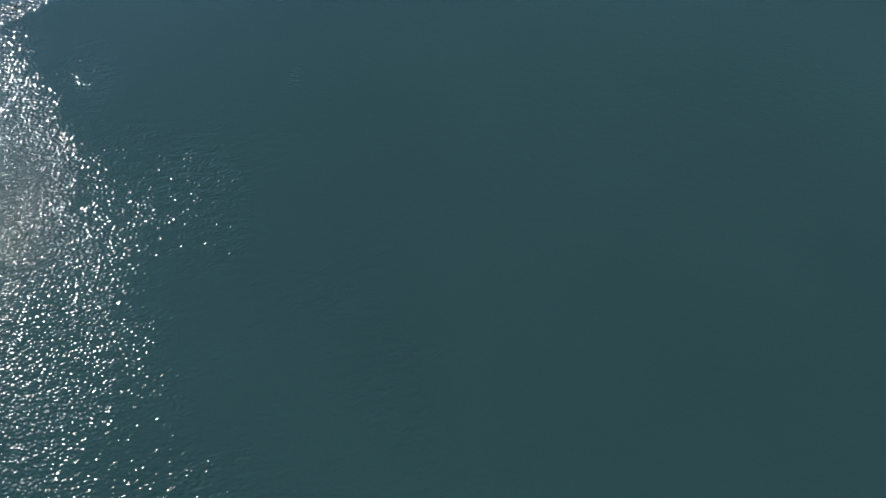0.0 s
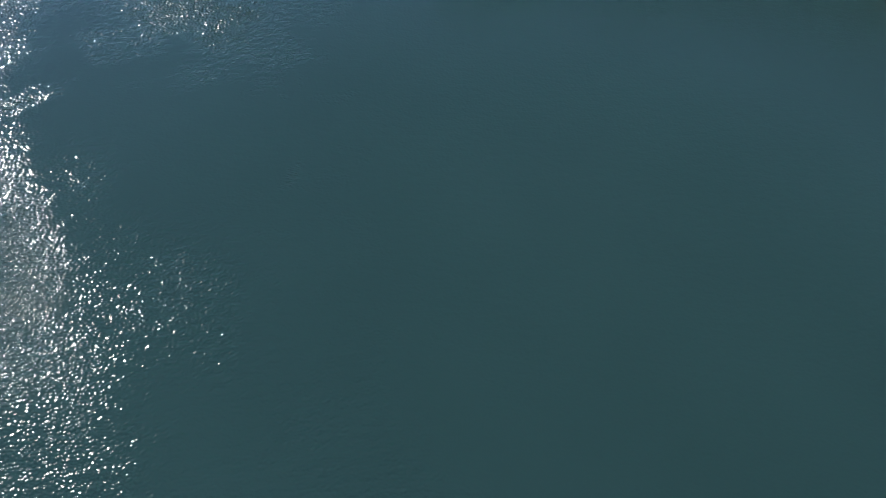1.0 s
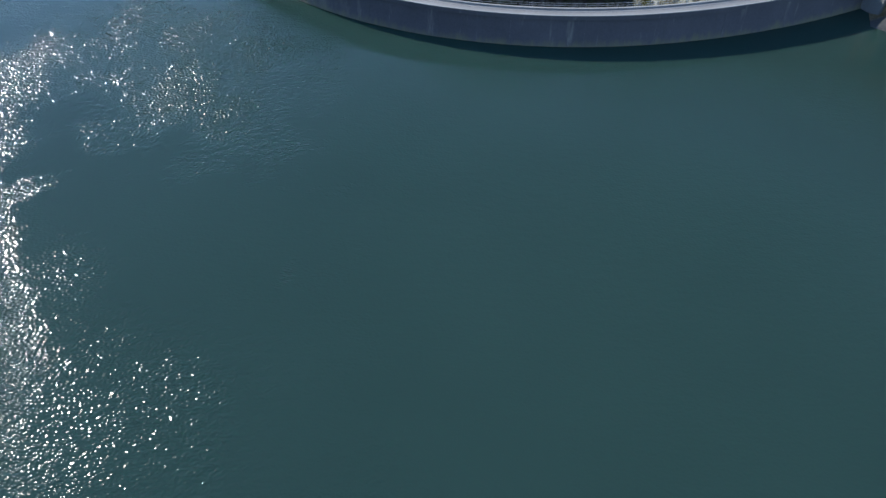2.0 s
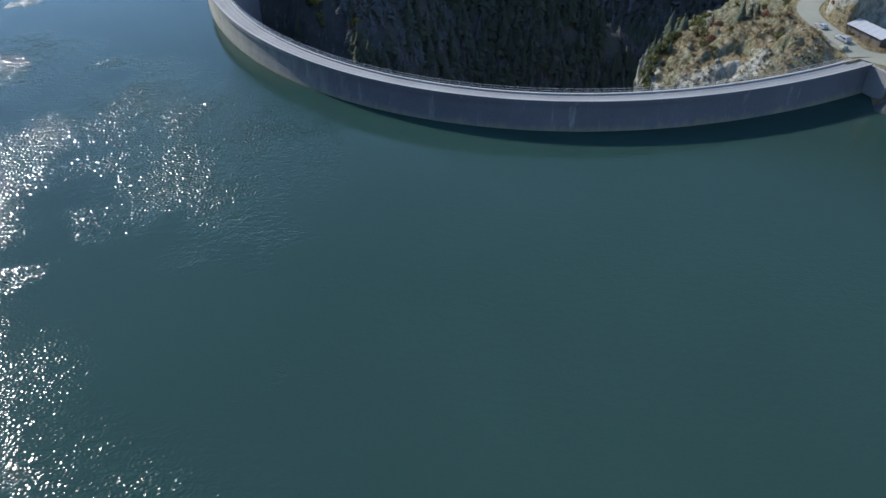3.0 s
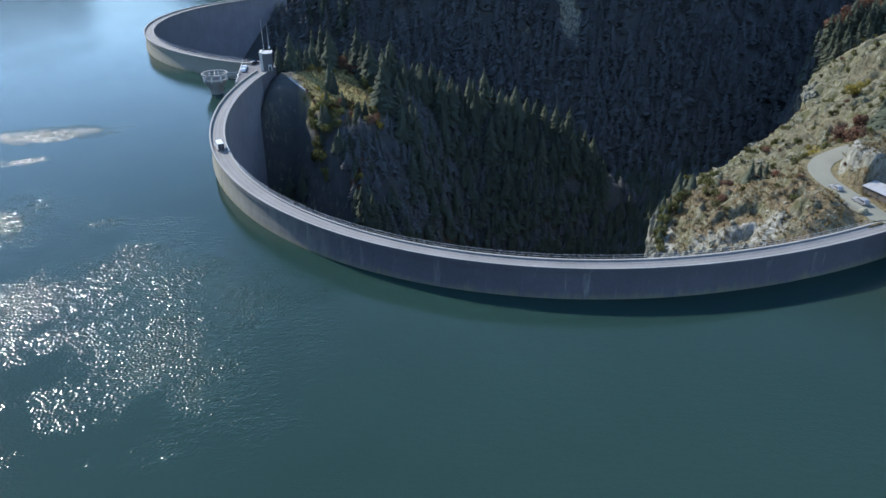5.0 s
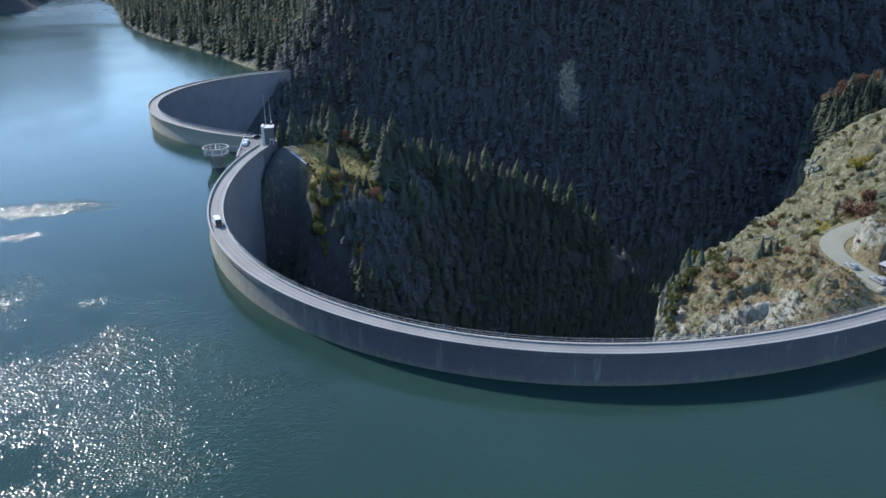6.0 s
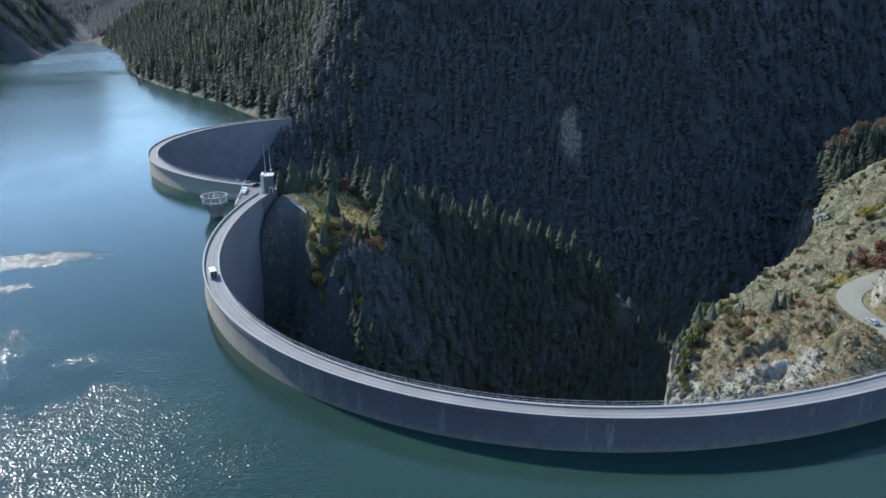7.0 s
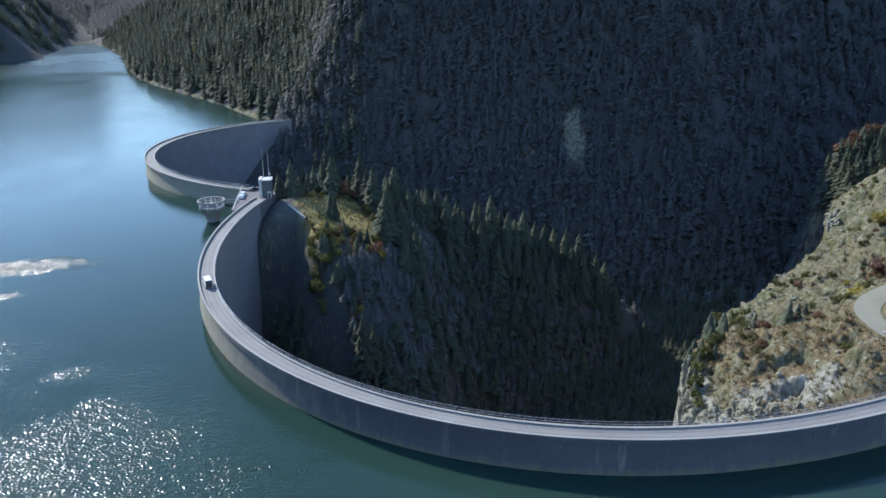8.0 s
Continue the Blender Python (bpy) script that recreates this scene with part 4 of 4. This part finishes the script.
for (ax, ay, _), (bx, by, _) in zip(WEST_RIM[2:4], WEST_RIM[3:5]):
    for k in range(11):
        u = (k + random.random()) / 11
        x, y = ax + (bx - ax) * u + random.uniform(-1, 4), ay + (by - ay) * u + random.uniform(-2, 2)
        if random.random() < 0.6:
            small_spruce(x, y, random.uniform(6, 11), 1.2, "young dark spruce below the grassy clearing", "spruces on the middle ridge")
        else:
            shrub(random.choice(("olive", "olive", "rust")), x, y, random.uniform(3.5, 6.0), 1.1)
xs, ys = rng.uniform(-68, -34, 1500), rng.uniform(294, 335, 1500)
ok = clearing(xs, ys) < 1.1
scatter("meadow_grass", rows_of(xs[ok], ys[ok], height(xs[ok], ys[ok]), 0.4, 1.0, 0.05), [tuft(430 + k) for k in range(4)], DRY_GRASS,
        "yellowed autumn grass on the clearing", "grass")


# ---- road, vehicles, buildings ----
stair = new("retaining_wall")
tagged(stair, "pale concrete retaining wall stepping down beside the clearing", "wall")
for k in range(10):
    x, y, z = -67.6 + 0.92 * k, 307.4 - 0.78 * k, 4.4 - 0.42 * k
    for name, bm, material in (("wall_block", box(bmesh.new(), -0.58, 0.58, -0.35, 0.35, -11.0, 0.0, 0.04), INNER), ("coping", box(bmesh.new(), -0.6, 0.6, -0.45, 0.45, 0.003, 0.28, 0.04), WHITE_WALL)):
        bmesh.ops.transform(bm, verts=bm.verts, matrix=pose(x, y, z, 0, 0, -40.3))
        part(name, bm, material, stair)


def strip(name, line, half, lift, material, label):
    pts = [Vector(p) for p in line]
    fine_pts = []
    for a, b in zip(pts, pts[1:]):
        fine_pts += [a.lerp(b, k / 6) for k in range(6)]
    fine_pts.append(pts[-1])
    for _ in range(6):
        fine_pts = [fine_pts[0]] + [(a + b * 2 + c) / 4 for a, b, c in zip(fine_pts, fine_pts[1:], fine_pts[2:])] + [fine_pts[-1]]
    verts, faces = [], []
    for i, p in enumerate(fine_pts):
        way = (fine_pts[min(i + 1, len(fine_pts) - 1)] - fine_pts[max(i - 1, 0)])
        side_way = Vector((way.y, -way.x, 0)).normalized()
        for u in (-1, -0.5, 0, 0.5, 1):
            verts.append(p + side_way * half * u + Vector((0, 0, lift + 0.10 * (1 - u * u))))
    k = 5
    for i in range(len(fine_pts) - 1):
        faces += [(i * k + j, i * k + j + 1, (i + 1) * k + j + 1, (i + 1) * k + j) for j in range(k - 1)]
    ob = new(name, mesh_from(name, verts, faces, material, True))
    return tagged(ob, label, "road", kind="structure")


strip("road", ROAD[1:], 2.95, 0.12, GRAVEL, "pale gravel access road curving round the rocks")
strip("road", JUNCTION, 4.6, 0.05, GRAVEL, "broad gravel junction where the access road meets the crest")


def vehicle(name, x, y, z, turn, paint, label, length=4.5, wide=1.85, tall=1.5, van=False, group=""):
    base = new(name)
    base.matrix_basis = pose(x, y, z, 0, 0, turn)
    L, W2 = length / 2, wide / 2
    side = ([(-L, 0.35), (-L, tall * 0.95), (L * 0.35, tall), (L * 0.62, tall * 0.62), (L * 0.97, tall * 0.48), (L, 0.35)] if van else
            [(-L, 0.35), (-L * 0.98, 0.95), (-L * 0.72, tall * 0.98), (L * 0.12, tall), (L * 0.45, 0.98), (L * 0.95, 0.82), (L, 0.35)])
    bm = bmesh.new()
    rings = []
    for yy, pull in ((-W2, 0.0), (W2, 0.0)):
        rings.append([bm.verts.new((px, yy * (0.86 if pz > 1.0 else 1.0), pz)) for px, pz in side])
    bm.faces.new(rings[0])
    bm.faces.new(rings[1][::-1])
    for i in range(len(side)):
        j = (i + 1) % len(side)
        bm.faces.new((rings[0][i], rings[1][i], rings[1][j], rings[0][j]))
    bmesh.ops.recalc_face_normals(bm, faces=bm.faces)
    bmesh.ops.bevel(bm, geom=list(bm.edges), offset=0.07, segments=2, affect="EDGES")
    body = part("body", bm, paint, base)
    top = tall * 0.93
    for s in (-1, 1):
        bm = bmesh.new()
        if van:
            box(bm, L * 0.28, L * 0.5, s * W2 * 0.90, s * W2 * 0.945, tall * 0.6, tall * 0.85, 0.01)
        else:
            box(bm, -L * 0.72, L * 0.2, s * W2 * 0.88, s * W2 * 0.955, 0.95, top - 0.06, 0.01)
        part("side_window", bm, GLASS, body)
    bm = bmesh.new()
    if van:
        box(bm, -0.03, 0.03, -W2 * 0.75, W2 * 0.75, -0.35, 0.35, 0.01)
        bmesh.ops.transform(bm, verts=bm.verts, matrix=Matrix.Translation((L * 0.50, 0, tall * 0.82)) @ Matrix.Rotation(-math.atan2(L * 0.27, tall * 0.38), 4, "Y"))
    else:
        box(bm, -0.03, 0.03, -W2 * 0.75, W2 * 0.75, -0.32, 0.32, 0.01)
        bmesh.ops.transform(bm, verts=bm.verts, matrix=Matrix.Translation((L * 0.29, 0, 1.25)) @ Matrix.Rotation(-math.atan2(L * 0.33, tall - 0.98), 4, "Y"))
    part("windscreen", bm, GLASS, body)
    if van:
        for s in (-1, 1):
            # the shade on the white van's back is put into the door paint
            part("rear_door", box(bmesh.new(), -L - 0.03, -L + 0.05, s * 0.02, s * W2 * 0.84, 0.45, tall * 0.90, 0.01), DARK_PAINT, body, "rear door darkened for the van's shaded back")
    for sx in (-0.62, 0.62):
        for s in (-1, 1):
            bm = rod(bmesh.new(), (L * sx, s * (W2 - 0.22), 0.33), (L * sx, s * (W2 + 0.01), 0.33), 0.33, n=16)
            wheel = part("wheel", bm, RUBBER, base)
            bm = rod(bmesh.new(), (L * sx, s * (W2 - 0.02), 0.33), (L * sx, s * (W2 + 0.03), 0.33), 0.19, n=12)
            part("rim", bm, STEEL, wheel)
    for s in (-1, 1):
        bm = box(bmesh.new(), L * 0.93, L * 1.0, s * W2 * 0.55, s * W2 * 0.88, 0.6, 0.75, 0.02)
        part("headlight", bm, GLASS, body)
    return tagged(base, label, "van" if van else "car", group)


def ground_z(x, y):
    return float(height(np.array([x]), np.array([y]))[0])


vehicle("car", 101.9, 182.8, ground_z(101.9, 182.8) + 0.2, 108, SILVER_PAINT, "silver car parked on the gravel access road", 3.6, 1.6, 1.4, group="cars on the access road")
vehicle("car", 104.4, 175.0, ground_z(104.4, 175.0) + 0.2, 112, SILVER_PAINT, "pale silver estate car parked near the dam's end", 4.3, group="cars on the access road")
DECK_Z = CREST_Z - 0.75
th_van = radians(-61.8)
vx, vy, _ = arch_point(NORTH, th_van, -2.2, 0)
vehicle("delivery_van", vx, vy, DECK_Z + 0.004, math.degrees(th_van) + 180, WHITE_PAINT, "white delivery van on the crest roadway", 5.6, 2.1, 2.6, True)

# the shed by the road
shed = new("shed")
shed.matrix_basis = pose(111.7, 176.6, 7.85, 0, 0, -69.7)
tagged(shed, "long low shed with a pale sheet roof by the road", "shed")
bm = box(bmesh.new(), -5.4, 5.4, -1.5, 1.5, 0, 2.2, 0.03)
part("wall", bm, DARK_WOOD, shed, "weathered dark wooden wall")
bm = bmesh.new()
for k in range(6):
    box(bm, -5.85 + k * 1.95, -5.85 + k * 1.95 + 1.9, -2.1, 2.1, 0, 0.07, 0.01)
bmesh.ops.transform(bm, verts=bm.verts, matrix=Matrix.Translation((0, 0, 2.65)) @ Matrix.Rotation(radians(14), 4, "X"))
part("roof", bm, ROOF_SHEET, shed, "pale grey sheet roof")
for k in range(4):
    part("post", box(bmesh.new(), -5.2 + k * 3.4, -5.05 + k * 3.4, -1.95, -1.8, -0.5, 2.1, 0.01), DARK_WOOD, shed)

# the apron where the crest meets the road
bm = bmesh.new()
apron_line = [(106.75, 161.0), (104.2, 166.2), (103.6, 168.5), (108.0, 168.8), (112.5, 164.0), (112.0, 157.5), (108.6, 156.6)]
top_v = [bm.verts.new((x, y, 7.02)) for x, y in apron_line]
low_v = [bm.verts.new((x, y, -12)) for x, y in apron_line]
bm.faces.new(top_v)
bm.faces.new(low_v[::-1])
for i in range(len(apron_line)):
    j = (i + 1) % len(apron_line)
    bm.faces.new((top_v[i], low_v[i], low_v[j], top_v[j]))
bmesh.ops.recalc_face_normals(bm, faces=bm.faces)
apron = part("pavement", bm, ASPHALT, None)
tagged(apron, "grey concrete apron where the crest road meets the access road", "pavement", kind="structure")

# a big pale block by the barrier
bm = bmesh.new()
bmesh.ops.create_icosphere(bm, subdivisions=2, radius=1.0)
for v in bm.verts:
    v.co = Vector((v.co.x * 1.5, v.co.y * 1.2, v.co.z * 1.3)) * (0.85 + 0.3 * noise.noise(v.co * 1.7))
block = part("boulder", bm, ROCK, None)
block.matrix_basis = pose(102.6, 169.9, ground_z(102.6, 169.9) + 0.5, 0, 0, 30)
tagged(block, "large pale limestone boulder beside the road", "boulder")

# the middle block with its deck, gatehouse and spillway
bm = bmesh.new()
deck_line = [(-91.5, 325.0), (-85.5, 291.0), (-80.5, 296.0), (-77.0, 303.5), (-75.2, 317.0), (-82.0, 329.0)]
top_v = [bm.verts.new((x, y, DECK_Z - 0.006)) for x, y in deck_line]
low_v = [bm.verts.new((x, y, -14)) for x, y in deck_line]
bm.faces.new(top_v)
bm.faces.new(low_v[::-1])
for i in range(len(deck_line)):
    j = (i + 1) % len(deck_line)
    bm.faces.new((top_v[i], low_v[i], low_v[j], top_v[j]))
bmesh.ops.recalc_face_normals(bm, faces=bm.faces)
deck = new("abutment_block")
tagged(deck, "pale concrete block with a deck where both arches meet", "abutment")
# body tone darkened for the shade on it; only the runs are stains
part("body", bm, concrete_material("shaded_stained_concrete", (0.115, 0.112, 0.118), 0.5), deck)
ax, ay, bx, by = -91.5, 325.0, -85.5, 291.0
for k in range(9):
    u = (k + 0.5) / 9
    x, y = ax + (bx - ax) * u, ay + (by - ay) * u
    bm = box(bmesh.new(), -0.45, 0.45, -0.35, 0.35, -6, DECK_Z + 0.2, 0.04)
    bmesh.ops.transform(bm, verts=bm.verts, matrix=pose(x - 0.3, y, 0, 0, 0, -80))
    part("pilaster", bm, WHITE_WALL, deck, "white upright rib on the lake side")
for z in (0.55, 1.05):
    part("rail", rod(bmesh.new(), (ax, ay, DECK_Z + z), (bx, by, DECK_Z + z), 0.06, n=6), STEEL, deck)

hut = new("gatehouse")
hut.matrix_basis = pose(-77.6, 312.5, DECK_Z, 0, 0, 9)
tagged(hut, "tall box-shaped concrete gatehouse with two masts", "building")
# the wall's grey is lowered to hold the shade on its front
part("wall", box(bmesh.new(), -1.6, 2.2, -2.6, 2.6, 0, 7.0, 0.05), concrete_material("shaded_grey_render", (0.105, 0.107, 0.115), 0.4), hut, "grey rendered wall, darkened for its shade")
part("side_wall", box(bmesh.new(), -2.7, -1.603, -2.9, 2.8, 0, 7.7, 0.05), WHITE_WALL, hut, "white end wall")
part("roof", box(bmesh.new(), -1.6, 2.5, -2.9, 2.9, 7.003, 7.35, 0.05), WHITE_WALL, hut, "white flat roof slab")
part("annex", box(bmesh.new(), 0.6, 2.0, -3.8, -2.603, 0, 2.6, 0.04), WHITE_WALL, hut, "white lean-to entrance")
part("door", box(bmesh.new(), 0.85, 1.75, -3.86, -3.803, 0.02, 2.05, 0.01), DARK_PAINT, hut)
for x, tall in ((-0.9, 13.2), (1.3, 11.6)):
    mast = part("mast", rod(bmesh.new(), (x, 1.0, 7.35), (x, 1.0, 7.35 + tall), 0.15, 0.09, 8), STEEL, hut, "slim steel antenna mast")
    for k in range(3):
        part("bracket", rod(bmesh.new(), (x - 0.35, 1.0, 8.5 + k * 1.4), (x + 0.35, 1.0, 8.5 + k * 1.4), 0.04, n=6), STEEL, mast)
part("dish", rod(bmesh.new(), (1.5, 0.6, 9.2), (1.5, 0.85, 9.2), 0.45, 0.12, 14), WHITE_PAINT, hut, "white antenna dish")

for x, y, turn, paint, label in ((-87.2, 309.0, 103, WHITE_PAINT, "white car parked on the concrete deck"), (-87.9, 313.6, 103, WHITE_PAINT, "white car parked on the concrete deck"),
                                 (-85.6, 321.5, 60, DARK_PAINT, "dark car parked on the concrete deck"), (-82.0, 325.5, 150, WHITE_PAINT, "white car parked on the concrete deck")):
    vehicle("car", x, y, DECK_Z, turn, paint, label, group="cars on the deck")

spill = new("spillway_tower")
spill.location = (-97.0, 300.5, 0)
tagged(spill, "round bell-mouth concrete spillway tower standing in the lake", "spillway")


def turned(profile, seg=40):
    """A closed profile of (radius, z) turned round the upright axis."""
    bm = bmesh.new()
    rings = [[bm.verts.new((r * math.cos(6.28318 * k / seg), r * math.sin(6.28318 * k / seg), z)) for k in range(seg)] for r, z in profile]
    for a, b in zip(rings, rings[1:] + rings[:1]):
        for k in range(seg):
            bm.faces.new((a[k], a[(k + 1) % seg], b[(k + 1) % seg], b[k]))
    bmesh.ops.recalc_face_normals(bm, faces=bm.faces)
    return bm


part("funnel", turned([(2.6, -6), (2.6, 1.2), (3.4, 3.2), (4.9, 5.6), (4.9, 6.2), (4.3, 6.2), (2.9, 3.4), (2.0, 1.0), (2.0, -6)]), CREST, spill, "weathered concrete funnel")
part("ring_beam", turned([(5.3, 7.9), (5.3, 8.5), (4.75, 8.5), (4.75, 7.9)]), CREST, spill, "pale concrete ring beam")
for k in range(8):
    a = 6.28318 * k / 8
    bm = box(bmesh.new(), 4.35, 5.15, -0.22, 0.22, 5.4, 7.93, 0.03)
    bmesh.ops.transform(bm, verts=bm.verts, matrix=Matrix.Rotation(a, 4, "Z"))
    part("pier", bm, WHITE_WALL, spill)
for a in (0.3, 1.87):
    bm = box(bmesh.new(), -4.8, 4.8, -0.15, 0.15, 7.98, 8.35, 0.02)
    bmesh.ops.transform(bm, verts=bm.verts, matrix=Matrix.Rotation(a, 4, "Z"))
    part("cross_beam", bm, CREST, spill)
bridge = new("footbridge")
tagged(bridge, "narrow footbridge from the deck to the spillway tower", "footbridge")
a, b = Vector((-91.9, 301.5, DECK_Z + 0.2)), Vector((-86.8, 303.0, DECK_Z + 0.2))
part("walkway", rod(bmesh.new(), a, b, 0.35, n=4), CREST, bridge)
for s in (-0.45, 0.45):
    part("handrail", rod(bmesh.new(), a + Vector((0, s, 1.1)), b + Vector((0, s, 1.1)), 0.05, n=6), STEEL, bridge)


# ---- crest railings ----
def railing(arch, t0, t1, label, step, tall, rails, off):
    base = new("guard_rail")
    tagged(base, label, "railing", "crest railings")
    zr = DECK_Z + 0.35
    bm = box(bmesh.new(), -0.03, 0.03, -0.03, 0.03, 0, tall)
    me = bpy.data.meshes.new("post")
    bm.to_mesh(me)
    bm.free()
    me.materials.append(STEEL)
    count = int((t1 - t0) * arch[2] / step)
    for k in range(count + 1):
        t = t0 + (t1 - t0) * k / count
        ob = new("post", me)
        ob.parent = base
        ob.matrix_basis = Matrix.LocRotScale(arch_point(arch, t, off, zr), Euler((0, 0, t)), None)
    for z in rails:
        sweep("rail", arch, t0, t1, [(off + 0.03, zr + z - 0.03), (off + 0.03, zr + z + 0.03), (off - 0.03, zr + z + 0.03), (off - 0.03, zr + z - 0.03)], 120, STEEL, base)
    return base


railing(NORTH, N_FROM + 0.06, N_TO - 0.02, "grey steel guard rail along the downstream edge of the crest", 2.5, 1.15, (0.55, 1.1), -4.35)
railing(SOUTH, S_FROM, S_TO - 0.02, "grey steel guard rail along the farther crest", 2.5, 1.15, (0.55, 1.1), -4.35)
